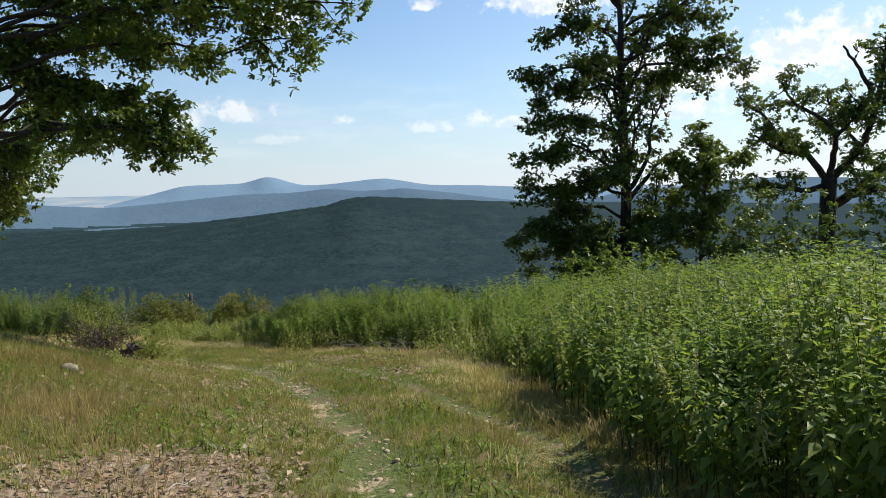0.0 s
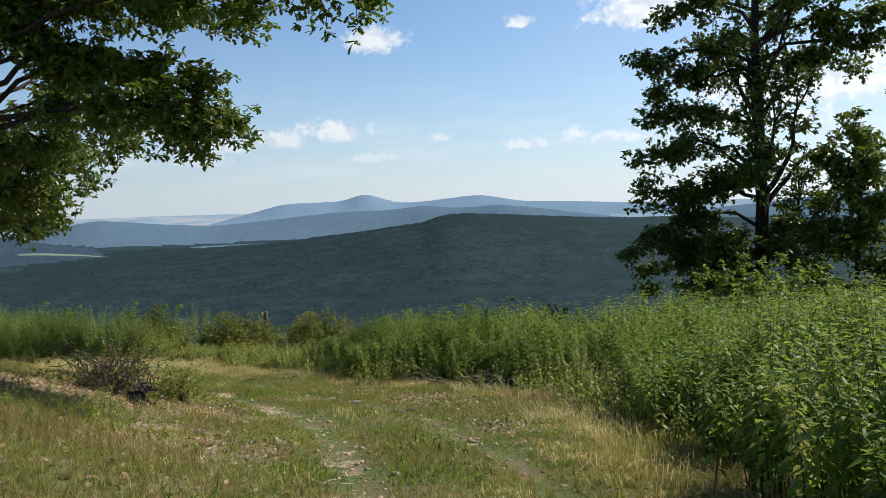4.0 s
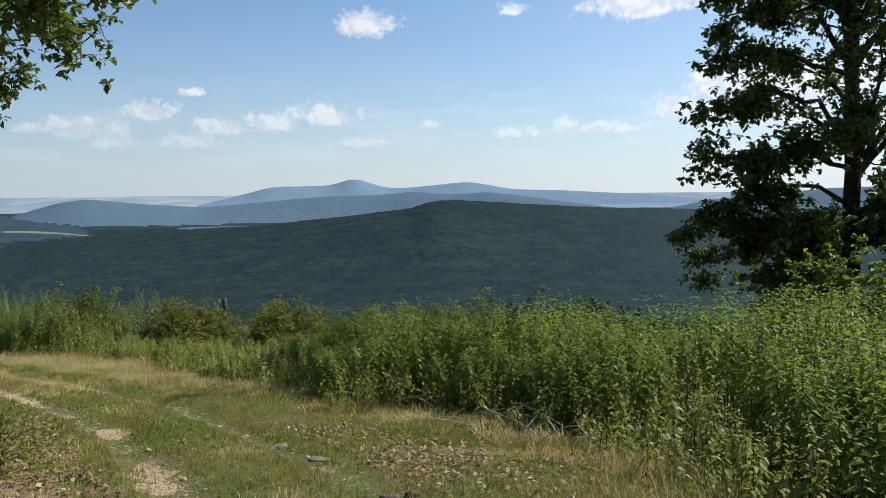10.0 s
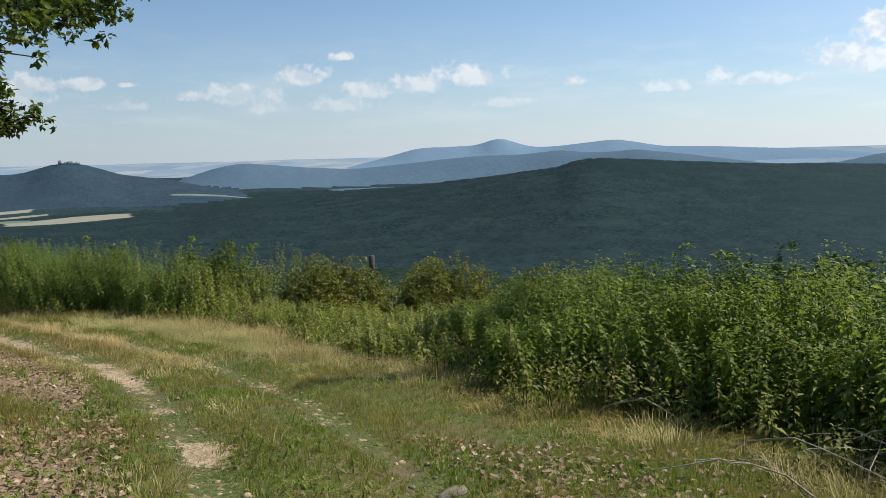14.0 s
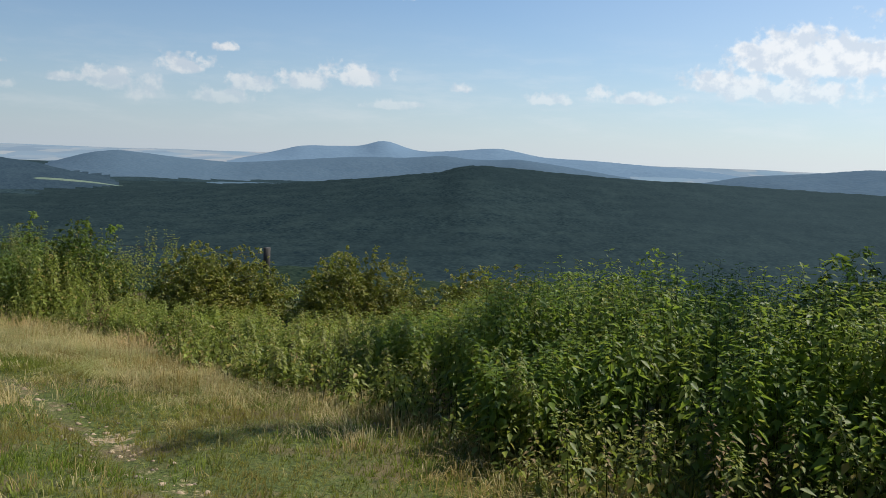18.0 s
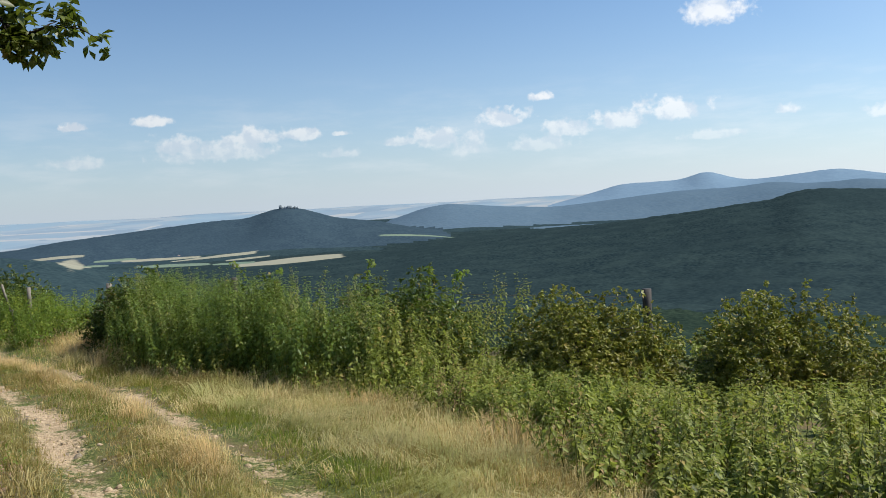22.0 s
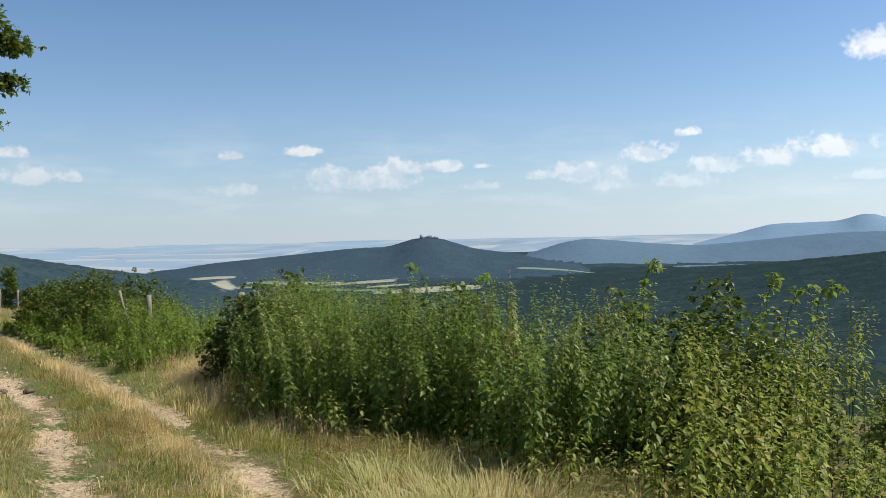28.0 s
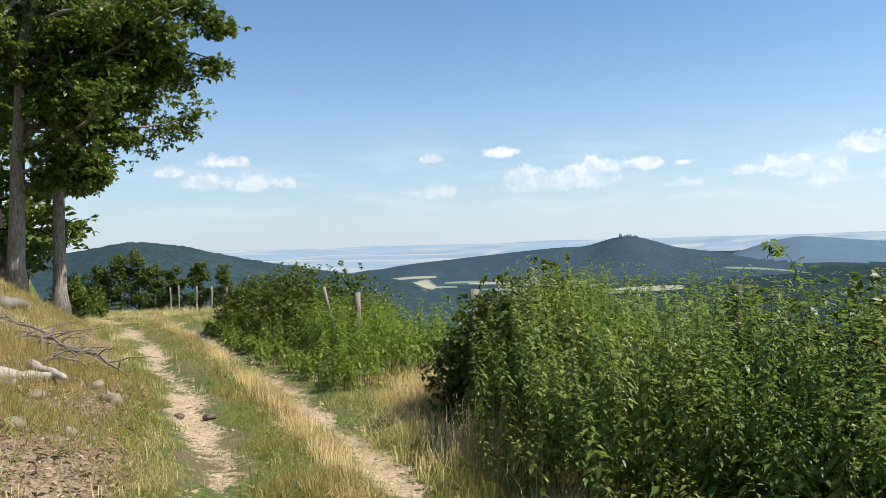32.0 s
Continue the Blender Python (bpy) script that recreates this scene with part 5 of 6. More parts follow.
_bend = smoothstep(26, 30, _s) * smoothstep(44, 41, _s)
_dry = 0.2 - 0.08 * smoothstep(32, 26, _s) - 0.12 * _bend + 0.3 * smoothstep(-0.5, -1.5, _d) + (0.5 - 0.25 * _bend) * smoothstep(-0.1, 0.4, lattice(_p[:, 0], _p[:, 1], 1.3, 73)) + 0.12 * _late - 0.4 * _late * smoothstep(1.6, 1.75, _d) * smoothstep(2.8, 2.4, _d)
_isg = _keep & (_rng.uniform(0, 1, len(_p)) > _dry)
_ism = _keep & ~_isg
_len = (0.03 + 0.028 * (_n2 + 1) + 0.05 * smoothstep(-0.8, -2.0, _d) + 0.03 * smoothstep(-1.2, -0.3, _hd)) * (1 + 0.3 * smoothstep(0.2, 0.7, -_n)) * (1 + 0.7 * _late * smoothstep(0.25, 0.5, _rut * 0.25))
for _m, _name, _lab, _mat, _f, _sd in ((_isg, "green_grass", "short green grass of the track and its verges", M_GRASS, 1.0, 411), (_ism, "half_dry_grass", "half dry grass of the verges", M_MIXED, 1.2, 412)):
    _q = tufted(_p[_m], 0.14, _sd)
    grass(_name, _lab, _q, _len[_m] * _f * _rng.uniform(0.6, 1.4, len(_q)), _mat, _sd, 0.0065)


def tufts(name, label, centres, heights, blades, mat, seed, sprawl=0.55, width=0.004, radius=0.07, fall_range=(0.25, 0.95), flow=0.55):
    """Long grass in tufts that arch outwards and lie over one way."""
    rng = np.random.default_rng(seed)
    k = len(centres) * blades
    c = np.repeat(centres, blades, axis=0)
    h = np.repeat(heights, blades) * rng.uniform(0.45, 1.15, k)
    out = rng.uniform(0, 2 * np.pi, k)
    foot = c + np.column_stack([np.cos(out), np.sin(out)]) * (radius * rng.uniform(0, 1, k) ** 0.6)[:, None]
    lie = lattice(c[:, 0], c[:, 1], 1.6, 81) * 3.5
    way = np.column_stack([np.cos(out), np.sin(out)]) * rng.uniform(0.1, 1.0, (k, 1)) + np.column_stack([np.cos(lie), np.sin(lie)]) * flow
    at = np.column_stack([foot, ground_at(foot[:, 0], foot[:, 1]) - 0.01])
    w3 = np.column_stack([way, np.zeros(k)]) * (h * sprawl * rng.uniform(0.3, 1.5, k))[:, None]
    up = np.column_stack([np.zeros((k, 2)), h])
    side = np.column_stack([-way[:, 1], way[:, 0], np.zeros(k)])
    side = side / (np.linalg.norm(side, axis=1, keepdims=True) + 1e-9) * width * rng.uniform(0.7, 1.4, (k, 1))
    fall = rng.uniform(*fall_range, (k, 1))
    mid, end = at + up * (0.5 + 0.2 * fall) + w3 * 0.4, at + up * fall + w3 * 1.15
    v = np.stack([at - side, at + side, mid + side * 0.8, mid - side * 0.8, end], 1)
    hp = Heap()
    hp.add(v, np.array([[0, 1, 2, 3, 3, 2, 4]]) + np.arange(k)[:, None] * 5, np.tile([4, 3], k))
    return tagged(hp.make(name, mat), label, "grass", kind="stuff")


_p = np.vstack([scatter((-11, 2.5, 3, 20), 34, 431), scatter((-24, 18, 0, 37), 34, 432), scatter((-62, 29, -22, 44), 9, 433)])
_d, _s, _hd = track_zone(_p)
_late = smoothstep(40, 44, _s)
_n = lattice(_p[:, 0], _p[:, 1], 1.5, 74)
_foot = smoothstep(-1.6, -0.5, _hd) * smoothstep(0.5, 0.1, _hd) * (_s < 62)
_edge = np.exp(-((_d - 1.15) / 0.22) ** 2) + 0.6 * np.exp(-((_d + 0.5) / 0.2) ** 2)
_verge = smoothstep(2.4, 3.1, _d) * smoothstep(0.4, 0.0, _hd)
_gap = smoothstep(1.9, 2.4, _d) * (_s > 56) * (_hd < 0.3) + 0.5 * (_s > 64)
_want = 0.16 + 0.6 * _foot + _late * (1.2 * _edge + 0.35 * _verge + 1.0 * _gap) + 0.45 * smoothstep(0.1, 0.5, _n)
_want = _want * (1 - 0.9 * smoothstep(-0.6, -0.9, _d) * smoothstep(-3.4, -2.6, _d) * smoothstep(38.5, 41, _s) * smoothstep(58, 55.5, _s))
_want = _want * smoothstep(0.16, 0.34, np.minimum(np.abs(_d), np.abs(_d - 1.55))) * np.where((_hd < 0.5) | (_s > 60), 1, 0)
_ok = _rng.uniform(0, 1, len(_p)) < _want
_p, _d, _late, _foot, _verge, _n, _edge, _gap = (v[_ok] for v in (_p, _d, _late, _foot, _verge, _n, _edge, _gap))
_h = (0.09 + 0.10 * _foot + 0.07 * _verge * _late + 0.05 * _late + 0.06 * _edge * _late + 0.08 * np.clip(_gap, 0, 1)) * _rng.uniform(0.7, 1.35, len(_p))
_k = _rng.uniform(0, 1, len(_p)) < 0.08 + 0.37 * _late + 0.35 * smoothstep(0, 0.5, _n) + 0.6 * _edge * _late + 0.5 * np.clip(_gap, 0, 1)
tufts("dry_grass", "dry golden grass in arching tufts along the ruts and the hedge", _p[_k], _h[_k] * 1.2, 16, M_GOLD, 441, 1.2, 0.0026, 0.13)
tufts("half_dry_grass", "long half dry grass in tufts", _p[~_k], _h[~_k] * 1.1, 14, M_MIXED, 442, 1.1, 0.0028, 0.12)

_p = scatter((-12, 2.5, 3, 27), 16, 471)
_d, _s, _hd = track_zone(_p)
_n = lattice(_p[:, 0], _p[:, 1], 1.2, 78)
_ok = (_d > -2.5) & (_hd < 0.1) & (np.minimum(np.abs(_d), np.abs(_d - 1.55)) > 0.2) & (_rng.uniform(0, 1, len(_p)) < 0.25 + 0.75 * smoothstep(-0.1, 0.4, _n))
tufts("green_grass", "fresh green grass in arching tufts on the track", _p[_ok], 0.08 + 0.09 * _rng.uniform(0, 1, int(_ok.sum())) ** 2, 14, M_GRASS, 472, 0.9, 0.004, 0.12)

# matted pale grass lying in swirls between the track and the hedge
_p = scatter((-30, 22, -3, 38), 30, 465)
_d, _s, _hd = track_zone(_p)
_n = lattice(_p[:, 0], _p[:, 1], 0.8, 77)
_ok = _rng.uniform(0, 1, len(_p)) < smoothstep(2.35, 2.8, _d + 0.35 * _n) * smoothstep(0.25, -0.05, _hd) * smoothstep(40.5, 43.5, _s) * smoothstep(52.5, 49.5, _s)
tufts("matted_grass", "pale matted grass lying in swirls beside the hedge", _p[_ok], (0.2 + 0.14 * _n[_ok]) * _rng.uniform(0.5, 1.6, int(_ok.sum())), 34, M_MATTED, 466, 1.3, 0.0028, 0.16, (0.1, 0.75), 1.0)

# tall straw: the seam of the wheel rut, the hedge's foot and the gap at its end
_p = scatter((-44, 24, -6, 42), 100, 461)
_d, _s, _hd = track_zone(_p)
_n = lattice(_p[:, 0], _p[:, 1], 1.1, 76)
_seam = np.exp(-((_d - 1.1) / 0.2) ** 2) * smoothstep(41, 44, _s) * (0.75 + 0.5 * _n)
_stand = smoothstep(-0.75, -0.3, _hd) * smoothstep(0.3, 0.0, _hd) * smoothstep(0.05, 0.4, _n) * smoothstep(42, 45, _s) * (_s < 60)
_end = smoothstep(2.2, 2.7, _d) * smoothstep(4.6, 3.8, _d) * smoothstep(54, 56, _s) * smoothstep(64, 61, _s) * (_hd < 0.2) * smoothstep(-0.2, 0.3, _n)
_ok = _rng.uniform(0, 1, len(_p)) < np.clip(0.75 * _seam + 0.5 * _stand + 0.5 * _end, 0, 1)
_h = (0.3 * _seam + 0.4 * _stand + 0.3 * _end + 0.08)[_ok] * _rng.uniform(0.7, 1.3, int(_ok.sum()))
tufts("straw", "tall orange-gold straw along the rut and the hedge foot", _p[_ok], _h, 15, M_STRAW, 462, 0.8, 0.0022, 0.1)

_p = np.vstack([scatter((-9, 2.4, 1.2, 14), 26, 451), scatter((-12, 14, 1, 24), 14, 452), scatter((-32, 24, -8, 36), 5, 453)])
_d, _s, _hd = track_zone(_p)
_p = _p[((_d < -0.45) | ((_d > 0.4) & (_d < 1.2))) & (_d > -6) & (_hd < -0.1) & (lattice(_p[:, 0], _p[:, 1], 0.9, 75) > 0.0)]
nettles("meadow_weeds", "low broad-leaved weeds among the grass", _p, np.random.default_rng(454).uniform(0.05, 0.2, len(_p)), M_NETTLE, 455, 0.06, 4, 0.4, 0.1)

# ---- fallen leaves ----
_p = np.vstack([scatter((-10, 2.5, 0, 22), 300, 421), scatter((-32, 22, -8, 36), 230, 422), scatter((-2.5, 15.5, 1.0, 21), 70, 424)])
_d, _s, _hd = track_zone(_p)
_patch = smoothstep(-0.5, -0.8, _d) * smoothstep(-3.6, -2.6, _d) * smoothstep(38, 40.5, _s) * smoothstep(58, 55.5, _s)
_keep = (_d > -7) & ((_d < -0.55) | ((_d > 1.95) & (_hd < 0.4) & (_p[:, 1] < 22.5)))
_keep &= np.random.default_rng(3).uniform(0, 1, len(_p)) < 0.16 + 0.3 * smoothstep(28, 36, _s) * smoothstep(-5, -3.5, _d) + 0.5 * smoothstep(-0.1, 0.5, lattice(_p[:, 0], _p[:, 1], 1.9, 71)) + 0.8 * _patch
_p = _p[_keep]
_hp = Heap()
_r = np.random.default_rng(423)
_hp.many(PLAIN_LEAF, PLAIN_LOOPS, PLAIN_SIZES, turns(_r.uniform(0, 6.28, len(_p)), _r.normal(0, 0.35, len(_p)), _r.normal(0, 0.45, len(_p))), _r.uniform(0.04, 0.08, (len(_p), 1)) * np.ones((1, 3)),
         np.column_stack([_p, ground_at(_p[:, 0], _p[:, 1]) + 0.025]))
tagged(_hp.make("fallen_leaves", M_LITTER), "dry brown fallen oak leaves on the bank", "leaf litter", kind="stuff")


# ---- stones ----
def lump(heap, rng, size, sides=9, rings=5):
    """An angular stone."""
    a = np.arange(sides) / sides * 2 * np.pi
    e = np.linspace(-1.2, 1.2, rings)
    v = np.array([[math.cos(t) * math.cos(b), math.sin(t) * math.cos(b), math.sin(b)] for b in e for t in a])
    for _ in range(7):
        nrm = rng.normal(0, 1, 3)
        nrm /= np.linalg.norm(nrm)
        c = rng.uniform(0.55, 0.85)
        over = np.clip(v @ nrm - c, 0, None)
        v = v - over[:, None] * nrm
    v = v * np.asarray(size)
    i, j = np.meshgrid(np.arange(rings - 1), np.arange(sides), indexing="ij")
    q = np.stack([i * sides + j, i * sides + (j + 1) % sides, (i + 1) * sides + (j + 1) % sides, (i + 1) * sides + j], -1).reshape(-1, 4)
    heap.add(v, np.concatenate([q.ravel(), np.arange(sides)[::-1], (rings - 1) * sides + np.arange(sides)]), [4] * len(q) + [sides, sides])


def stone(place, size, seed, label="pale angular stone lying in the grass"):
    rng = np.random.default_rng(seed)
    hp = Heap()
    lump(hp, rng, size)
    ob = hp.make("stone", M_STONE)
    ob.location = (place[0], place[1], ground_at(*place)[0] + size[2] * 0.3)
    ob.rotation_euler = (rng.normal(0, 0.15), rng.normal(0, 0.15), rng.uniform(0, 6.28))
    return tagged(ob, label, "stone", "stones beside the track")


stone((-4.73, 10.64), (0.13, 0.1, 0.09), 1)
stone((-2.25, 6.16), (0.12, 0.07, 0.04), 2)
stone((-4.04, 8.59), (0.06, 0.05, 0.03), 3)
stone((-4.27, 15.49), (0.1, 0.07, 0.05), 4)
stone((-0.33, 14.53), (0.07, 0.05, 0.03), 5)
stone((-1.07, 14.36), (0.08, 0.05, 0.03), 6)
stone((-3.53, 19.28), (0.16, 0.1, 0.03), 7)
stone((-4.29, 20.24), (0.14, 0.08, 0.02), 8)
stone((-19.47, 29.88), (0.1, 0.08, 0.07), 9)
stone((-18.83, 29.66), (0.11, 0.09, 0.06), 10)
stone((-27.40, 32.85), (0.13, 0.08, 0.12), 11)
stone((-24.29, 31.46), (0.09, 0.06, 0.08), 12)
stone((-26.39, 31.65), (0.15, 0.1, 0.08), 13)
stone((-27.19, 31.59), (0.16, 0.1, 0.08), 14)
stone((-14.88, 28.25), (0.07, 0.05, 0.03), 15)
stone((-18.57, 29.45), (0.09, 0.07, 0.06), 16)
stone((-19.39, 29.73), (0.07, 0.06, 0.06), 17)
stone((-26.92, 32.71), (0.2, 0.14, 0.13), 19)
stone((-28.18, 32.92), (0.15, 0.1, 0.1), 20)
stone((-24.3, 30.95), (0.13, 0.1, 0.09), 21)
stone((-20.44, 31.02), (0.09, 0.06, 0.03), 18)

# ---- gravel in the ruts ----
_r = np.random.default_rng(431)
_k = _r.integers(60, len(RUT) - 60, 2400)
_side = np.where(_r.uniform(0, 1, 2400) < 0.62, 0.0, 1.55)
_t = np.gradient(RUT, axis=0)
_t /= np.linalg.norm(_t, axis=1, keepdims=True)
_p = RUT[_k] + np.column_stack([_t[_k, 1], -_t[_k, 0]]) * (_side + _r.normal(0, 0.2, 2400))[:, None]
_hp = Heap()
_one = Heap()
lump(_one, np.random.default_rng(9), (1, 0.8, 0.5), 5, 3)
_hp.many(_one.v[0], _one.l[0], _one.s[0], turns(_r.uniform(0, 6.28, 2400), _r.normal(0, 0.2, 2400), 0), (0.008 + 0.03 * _r.uniform(0, 1, (2400, 1)) ** 3) * np.ones((1, 3)),
         np.column_stack([_p, ground_at(_p[:, 0], _p[:, 1]) + 0.006]))
tagged(_hp.make("gravel", M_STONE), "loose pale gravel in the wheel ruts", "gravel", kind="stuff")

_k = _r.integers(60, len(RUT) - 60, 3400)
_side = np.where(_r.uniform(0, 1, 3400) < 0.6, 0.0, 1.55)
_p = RUT[_k] + np.column_stack([_t[_k, 1], -_t[_k, 0]]) * (_side + _r.normal(0, 0.13, 3400))[:, None]
_hp = Heap()
_hp.many(_one.v[0], _one.l[0], _one.s[0], turns(_r.uniform(0, 6.28, 3400), _r.normal(0, 0.25, 3400), 0), (0.012 + 0.045 * _r.uniform(0, 1, (3400, 1)) ** 2.5) * np.ones((1, 3)),
         np.column_stack([_p, ground_at(_p[:, 0], _p[:, 1]) + 0.002]))
tagged(_hp.make("earth_crumbs", M_CRUMB), "dry crumbs of pale brown earth in the wheel ruts", "earth", kind="stuff")

# ---- fence ----
fence = thing("fence", "old wire fence on weathered wooden posts", "fence")


def post(x, y, top_z, radius, lean=(0, 0), dark=False, seed=0, label=""):
    rng = np.random.default_rng(seed)
    z0 = ground_at(x, y)[0] - 0.3
    n = 6
    t = np.linspace(0, 1, n)
    pts = np.column_stack([x + lean[0] * (t - 1) * (top_z - z0), y + lean[1] * (t - 1) * (top_z - z0), z0 + t * (top_z - z0)])
    pts[1:-1, :2] += rng.normal(0, 0.006, (n - 2, 2))
    hp = Heap()
    tube(hp, pts, radius * (1 + rng.normal(0, 0.06, n)), 8)
    part("post", hp, M_POST_DARK if dark else M_POST, fence, label, smooth=False)
    return pts[-1]


TOPS = [post(-11.08, 37.25, -2.95, 0.085, dark=True, seed=1, label="dark square-cut post"), post(-20.6, 37.15, -2.72, 0.07, seed=2, dark=True), post(-25.1, 37.45, -2.9, 0.075, (0.05, 0.02), seed=3)]
post(-29.5, 38.3, -3.12, 0.055, seed=4, label="grey upright post")
post(-30.5, 38.15, -3.02, 0.034, (-0.16, -0.16), seed=5, label="thin bleached leaning stake")
post(-30.0, 38.1, -3.75, 0.03, (0.45, 0.1), seed=6, label="thin fallen stake")
ROW = [(-44.0, 43.1, -3.79), (-49.7, 45.1, -3.87), (-53.5, 46.1, -3.97), (-59.6, 48.0, -4.21), (-63.0, 48.4, -4.27), (-66.5, 49.3, -4.5), (-71.6, 50.3, -4.83), (-78.3, 51.7, -5.32), (-86.5, 53.2, -5.83)]
ROWTOPS = [post(x, y, z, 0.055, (0.04 * math.sin(7 * i), 0.0), seed=20 + i, label="thin bleached stake") for i, (x, y, z) in enumerate(ROW)]
for line in (TOPS, ROWTOPS):
    for low in (0.15, 0.5, 0.85):
        hp = Heap()
        for a, b in zip(line[:-1], line[1:]):
            t = np.linspace(0, 1, 8)[:, None]
            tube(hp, a + (b - a) * t - np.array([0, 0, low]) - 0.06 * np.sin(np.pi * t) * np.array([[0, 0, 1.0]]), 0.004, 3)
        part("wire", hp, M_WIRE, fence)



# ---- dead wood and small things ----
def stick(heap, rng, start, end, radius, arch=0.0, n=8, wobble=0.02, sides=6):
    t = np.linspace(0, 1, n)[:, None]
    p = np.asarray(start) + (np.asarray(end) - np.asarray(start)) * t + np.array([0, 0, arch]) * 4 * t * (1 - t)
    p[1:-1] += rng.normal(0, wobble, (n - 2, 3))
    tube(heap, p, radius * np.linspace(1, 0.45, n) * (1 + rng.normal(0, 0.05, n)), sides)
    return p


def dead_branch(label, place, yaw, length, radius, seed, forks=4, arch=0.15, mat=None, name="dead_branch"):
    """A fallen branch with side twigs, lying on the ground."""
    rng = np.random.default_rng(seed)
    z = ground_at(*place)[0]
    hp = Heap()
    w = np.array([math.cos(yaw), math.sin(yaw), 0])
    z2 = ground_at(place[0] + w[0] * length, place[1] + w[1] * length)[0] - z
    p = stick(hp, rng, (0, 0, radius * 0.5), (w[0] * length, w[1] * length, z2 + radius * 0.5), radius, arch)
    for i in range(forks):
        q = p[rng.integers(2, 7)]
        a = yaw + rng.choice([-1, 1]) * rng.uniform(0.4, 1.1)
        l2 = length * rng.uniform(0.25, 0.55)
        stick(hp, rng, q, q + np.array([math.cos(a) * l2, math.sin(a) * l2, rng.uniform(0.02, 0.25) * length * 0.5]), radius * 0.4, 0.04, 6, 0.015, 4)
    ob = hp.make(name, mat or M_DEADWOOD, smooth=True)
    ob.location = (place[0], place[1], z)
    return tagged(ob, label, "branch", "fallen branches")


def log(label, place, yaw, length, radius, seed, mat=None, rise=0.0):
    rng = np.random.default_rng(seed)
    z = ground_at(*place)[0]
    hp = Heap()
    w = np.array([math.cos(yaw), math.sin(yaw), 0]) * length / 2
    za, zb = (ground_at(place[0] - w[0], place[1] - w[1])[0] - z, ground_at(place[0] + w[0], place[1] + w[1])[0] - z)
    stick(hp, rng, (-w[0], -w[1], za + radius * 0.6), (w[0], w[1], zb + radius * 0.6 + rise), radius, 0.0, 9, radius * 0.12, 10)
    ob = hp.make("log", mat or M_DEADWOOD, smooth=True)
    ob.location = (place[0], place[1], z)
    return tagged(ob, label, "log", "logs on the bank")


log("bleached split log lying on the bank", (-27.8, 31.85), 2.32, 1.7, 0.11, 501)
log("short pale log end lying across another", (-28.45, 32.35), 0.14, 1.1, 0.085, 502, None, 0.1)
log("long grey trunk lying along the bank", (-37.5, 34.1), 2.76, 3.6, 0.16, 503, M_POST)
log("weathered grey log half hidden in grass", (-27.4, 31.2), 0.8, 0.9, 0.07, 504, M_POST)
for _i, (_x, _y, _a, _l) in enumerate([(-32.0, 32.6, 2.4, 2.2), (-32.6, 33.6, 0.4, 1.9), (-32.3, 32.9, 1.9, 1.8), (-33.0, 34.0, -2.0, 1.6), (-31.6, 33.1, 2.9, 1.7), (-33.4, 33.4, 0.2, 1.8), (-30.0, 32.6, 2.2, 1.3)]):
    dead_branch("grey fallen branch in a heap on the bank", (_x, _y), _a, _l, 0.035, 510 + _i, mat=M_BRANCH)
for _i, (_x, _y, _a, _l) in enumerate([(-2.3, 22.0, -0.9, 1.9), (-1.6, 20.2, 2.9, 1.5), (-0.8, 22.6, -1.9, 1.8), (-0.9, 20.5, 1.9, 1.3), (-3.6, 23.6, -0.6, 1.2), (-0.4, 19.4, 2.5, 1.1)]):
    dead_branch("thin bleached dead stalk arching at the nettle edge", (_x, _y), _a, _l, 0.008, 520 + _i, 3, 0.28, M_DEADWOOD)
for _i, (_x, _y, _a, _l) in enumerate([(-6.9, 15.0, 0.5, 0.5), (-2.2, 11.2, 0.8, 0.4), (-3.3, 8.2, 2.2, 0.45), (-1.9, 5.6, 1.2, 0.4)]):
    dead_branch("thin pale stick lying in the grass", (_x, _y), _a, _l, 0.008, 530 + _i, 1, 0.03)

# a dark rotten stump with roots, and the brushwood heap behind it
_rng = np.random.default_rng(540)
stump = thing("tree_stump", "dark rotten stump with a split side beside the track", "stump", (-5.76, 15.3, ground_at(-5.76, 15.3)[0] - 0.04))
_hp = Heap()
tube(_hp, [(0, 0, 0), (0.02, 0.0, 0.08), (0.05, 0.02, 0.17), (0.09, 0.03, 0.26), (0.12, 0.03, 0.31)], [0.15, 0.125, 0.12, 0.11, 0.06], 11)
_hp.v[0] += _rng.normal(0, 0.014, _hp.v[0].shape).astype(np.float32)
part("body", _hp, M_CHAR, stump)
for _i in range(4):
    _hp = Heap()
    _a = _i * 1.5 + 0.4
    stick(_hp, _rng, (0.06 * math.cos(_a), 0.06 * math.sin(_a), 0.06), (0.27 * math.cos(_a), 0.27 * math.sin(_a), 0.0), 0.035, 0.015)
    part("root", _hp, M_CHAR, stump)
for _i in range(3):
    _hp = Heap()
    stick(_hp, _rng, (0.08, 0.02, 0.2), (0.2 + 0.05 * _i, -0.06 + 0.06 * _i, 0.36 - 0.06 * _i), 0.025, 0.0)
    part("splinter", _hp, M_CHAR, stump)
brush = thing("brushwood", "low heap of thin dry twigs with a few leaves", "brushwood", (-6.7, 16.3, ground_at(-6.7, 16.3)[0]))
_hp, _lf = Heap(), []
for _i in range(120):
    _a, _o = _rng.uniform(0, 6.28), _rng.uniform(0.2, 0.95)
    _p = stick(_hp, _rng, (_rng.normal(0, 0.3), _rng.normal(0, 0.2), 0.0), (_o * math.cos(_a) * 1.1, _o * math.sin(_a) * 0.8, _rng.uniform(0.15, 0.85)), 0.009, _rng.uniform(0.05, 0.2), 7, 0.03, 4)
    _lf.append(_p[-1])
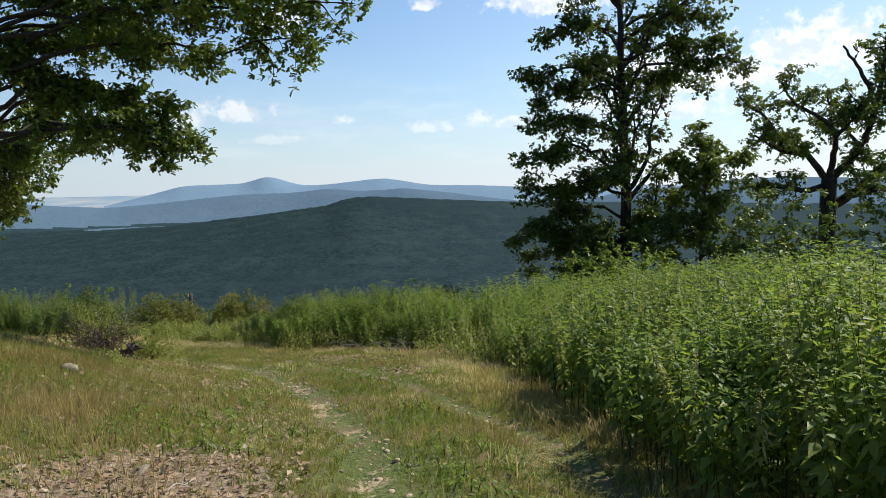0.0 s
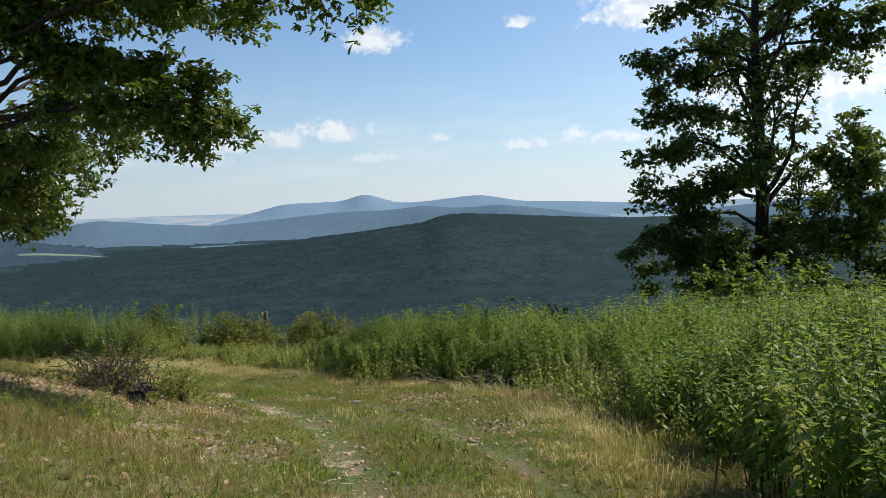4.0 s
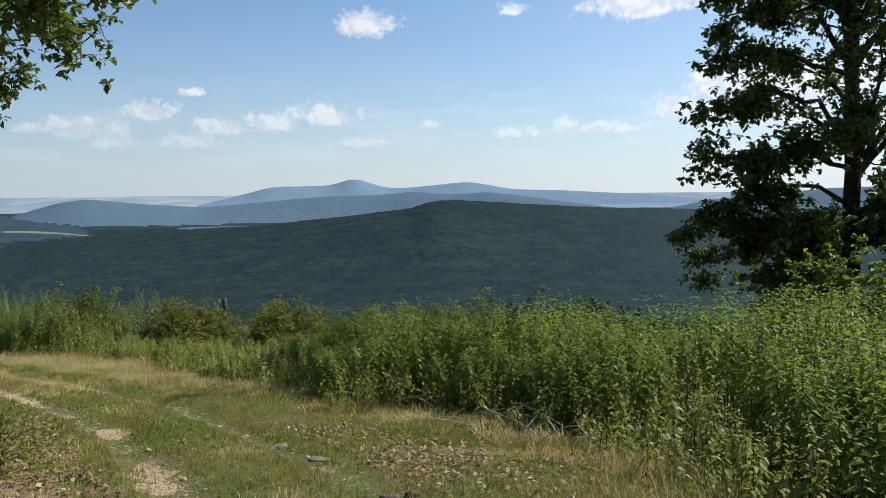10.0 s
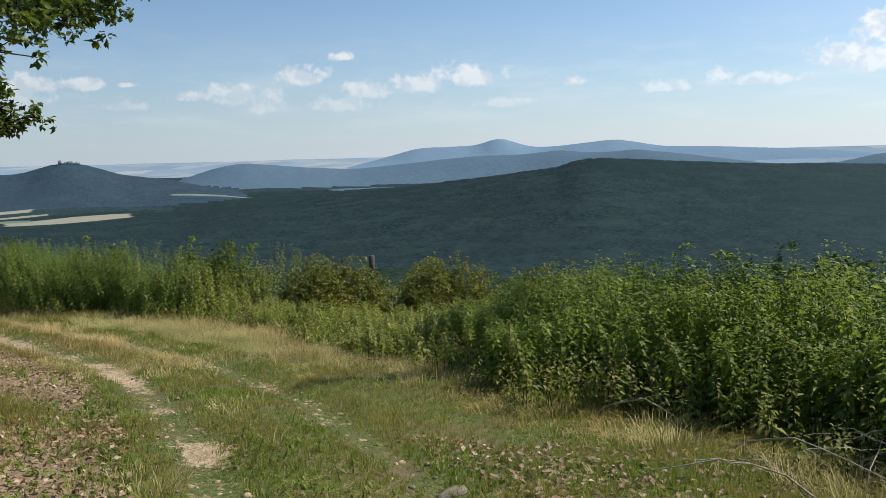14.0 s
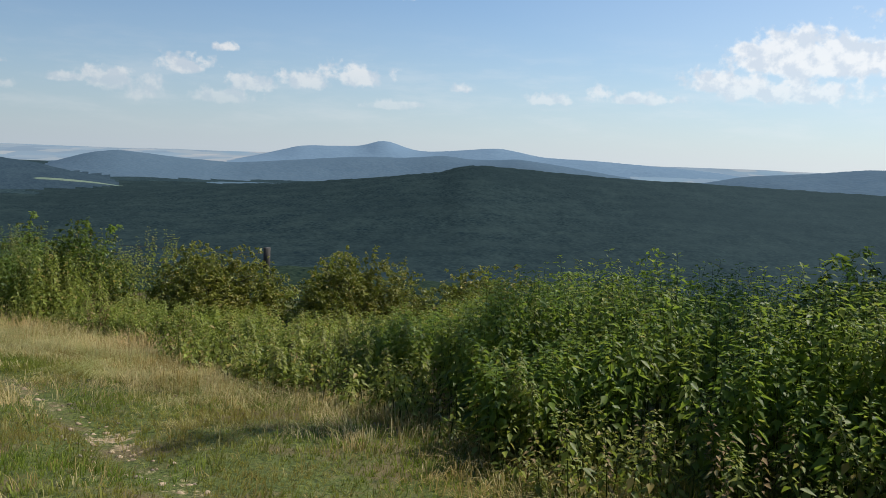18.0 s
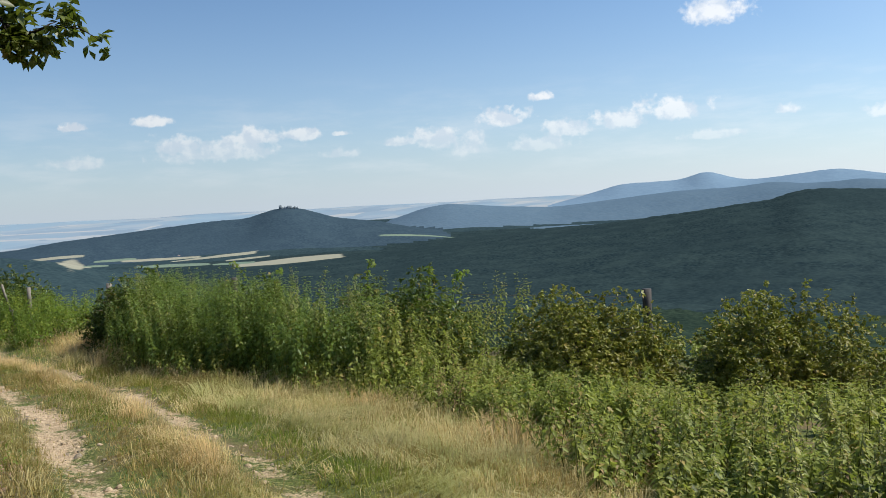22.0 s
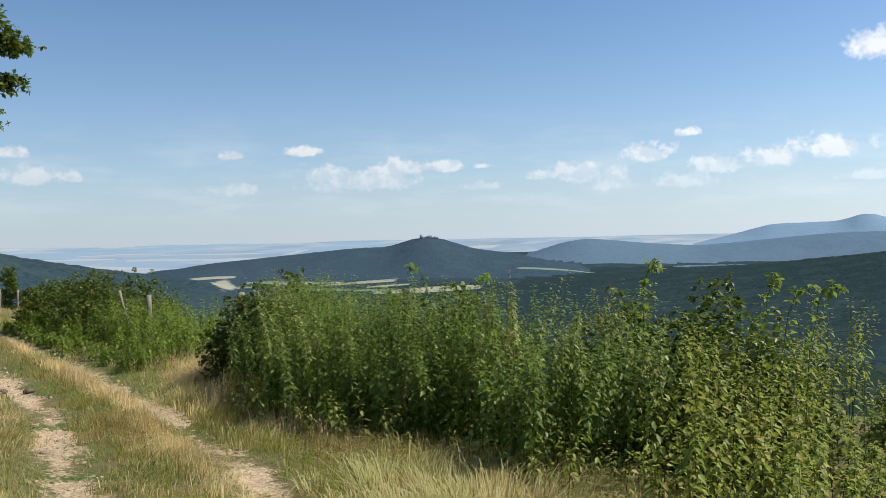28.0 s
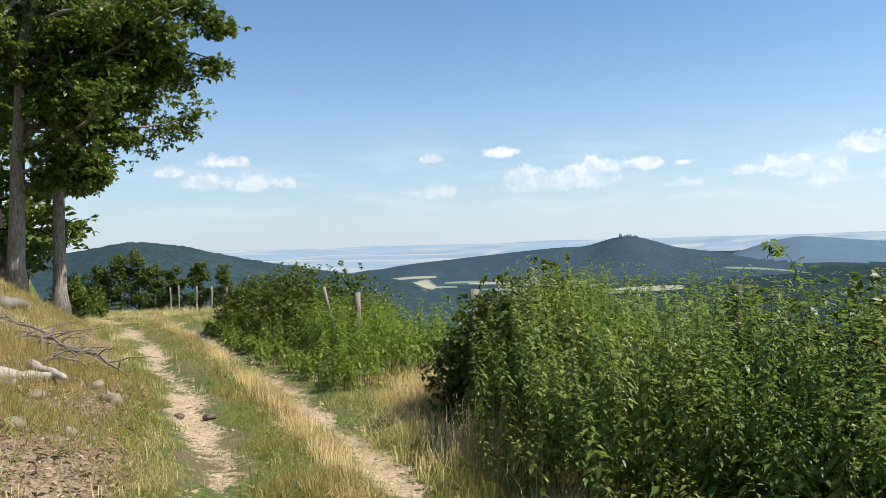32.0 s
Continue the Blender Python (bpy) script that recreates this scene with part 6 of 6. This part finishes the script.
tagged(part("brush", _hp, M_TWIG, brush), kind="stuff")
_hp = Heap()
leaf_cloud(_hp, _rng, np.array(_lf), (0.1, 0.1, 0.08), 14, 0.05, (PLAIN_LEAF, PLAIN_LOOPS, PLAIN_SIZES))
part("leaves", _hp, M_SHRUB, brush)
build_shrub("broom_bush", "small green broom bush with thin upright stems", (-6.0, 17.3), (0.7, 0.6), 0.6, 212, M_NETTLE_PALE, 2600, 0.035, stems=60, thick=0.005)

for _i, (_x, _y, _s) in enumerate([(-2.49, 17.45, 0.12), (-2.3, 17.55, 0.08), (-26.47, 33.43, 0.10), (-26.2, 33.75, 0.13)]):
    _hp = Heap()
    _r = np.random.default_rng(560 + _i)
    lump(_hp, _r, (_s, _s * 0.8, _s * 0.5), 10, 6)
    _ob = _hp.make("clod", M_TWIG)
    _ob.location = (_x, _y, ground_at(_x, _y)[0] + _s * 0.15)
    tagged(_ob, "dark clod of earth and dry roots on the track", "clod")

# the broken dead trunk in the wood
snag = thing("broken_tree", "broken pale dead tree standing in the wood", "dead tree", (-51.8, 37.2, ground_at(-51.8, 37.2)[0] - 0.1))
_hp = Heap()
tube(_hp, [(0, 0, 0), (0.03, 0, 0.7), (0.08, 0.02, 1.4), (0.12, 0.02, 2.1), (0.2, 0.05, 2.5)], [0.3, 0.25, 0.22, 0.16, 0.04], 9)
part("trunk", _hp, M_DEADWOOD, snag)

# ---- far buildings ----
ROUND = radians(-38.65)
castle = thing("castle_ruin", "grey castle ruin with a broken tower on the wooded hilltop", "ruin", (HUB[0] + 2745 * math.sin(ROUND), HUB[1] + 2745 * math.cos(ROUND), -14.5))
castle.rotation_euler = (0, 0, -ROUND)


def ragged_wall(name, x0, x1, thick, high, seed):
    """A ruined wall whose top is broken away unevenly."""
    rng = np.random.default_rng(seed)
    n = max(5, int((x1 - x0) / 2.5))
    xs = np.linspace(x0, x1, n)
    top = high * (1 + rng.normal(0, 0.17, n))
    v = [(x, s, z) for x, t in zip(xs, top) for s in (-thick / 2, thick / 2) for z in (0, t)]
    f = []
    for i in range(n - 1):
        a, b = 4 * i, 4 * i + 4
        f += [(a, b, b + 1, a + 1), (a + 3, b + 3, b + 2, a + 2), (a + 1, b + 1, b + 3, a + 3), (a + 2, b + 2, b, a)]
    f += [(0, 1, 3, 2), (4 * n - 2, 4 * n - 1, 4 * n - 3, 4 * n - 4)]
    hp = Heap()
    hp.add(v, np.array(f).ravel(), [4] * len(f))
    return part(name, hp, M_RUIN, castle)


ragged_wall("tower", -24, -15, 9, 15, 601)
ragged_wall("curtain_wall", -16, 2, 6, 10, 602)
ragged_wall("palace_wall", 0, 16, 10, 13, 603)
ragged_wall("curtain_wall", 16, 34, 6, 8, 604)
for _i, (_a, _e, _w) in enumerate([(-50.0, -2.66, 18), (-49.2, -2.68, 14), (-48.5, -2.7, 20), (-47.6, -2.72, 13), (-46.7, -2.76, 15), (-45.6, -2.9, 12)]):
    _r = np.interp(-_e, [2.4, 2.6, 2.75, 3.0, 3.3, 3.6], [2760, 2620, 2500, 2330, 2160, 2000])
    _z = np.interp(_r, FLOOR_R, FLOOR_Z)
    house = thing("farmhouse", "small white farmhouse with a red-brown roof in the valley", "house", (HUB[0] + _r * math.sin(radians(_a)), HUB[1] + _r * math.cos(radians(_a)), _z - 1), "houses of the valley hamlet")
    house.rotation_euler = (0, 0, 0.5 + 0.4 * _i)
    _hp = Heap()
    _v = [(x * _w / 2, y * 5, z) for z in (0, 7) for x, y in ((-1, -1), (1, -1), (1, 1), (-1, 1))]
    _hp.add(_v, [0, 1, 5, 4, 1, 2, 6, 5, 2, 3, 7, 6, 3, 0, 4, 7, 4, 5, 6, 7], [4] * 5)
    part("wall", _hp, M_PLASTER, house)
    _hp = Heap()
    _v = [(-_w / 2 - 0.6, -5.8, 6.6), (_w / 2 + 0.6, -5.8, 6.6), (_w / 2 + 0.6, 0, 11), (-_w / 2 - 0.6, 0, 11), (_w / 2 + 0.6, 5.8, 6.6), (-_w / 2 - 0.6, 5.8, 6.6)]
    _hp.add(_v, [0, 1, 2, 3, 3, 2, 4, 5, 0, 3, 5, 1, 4, 2], [4, 4, 3, 3])
    part("roof", _hp, M_ROOF, house)
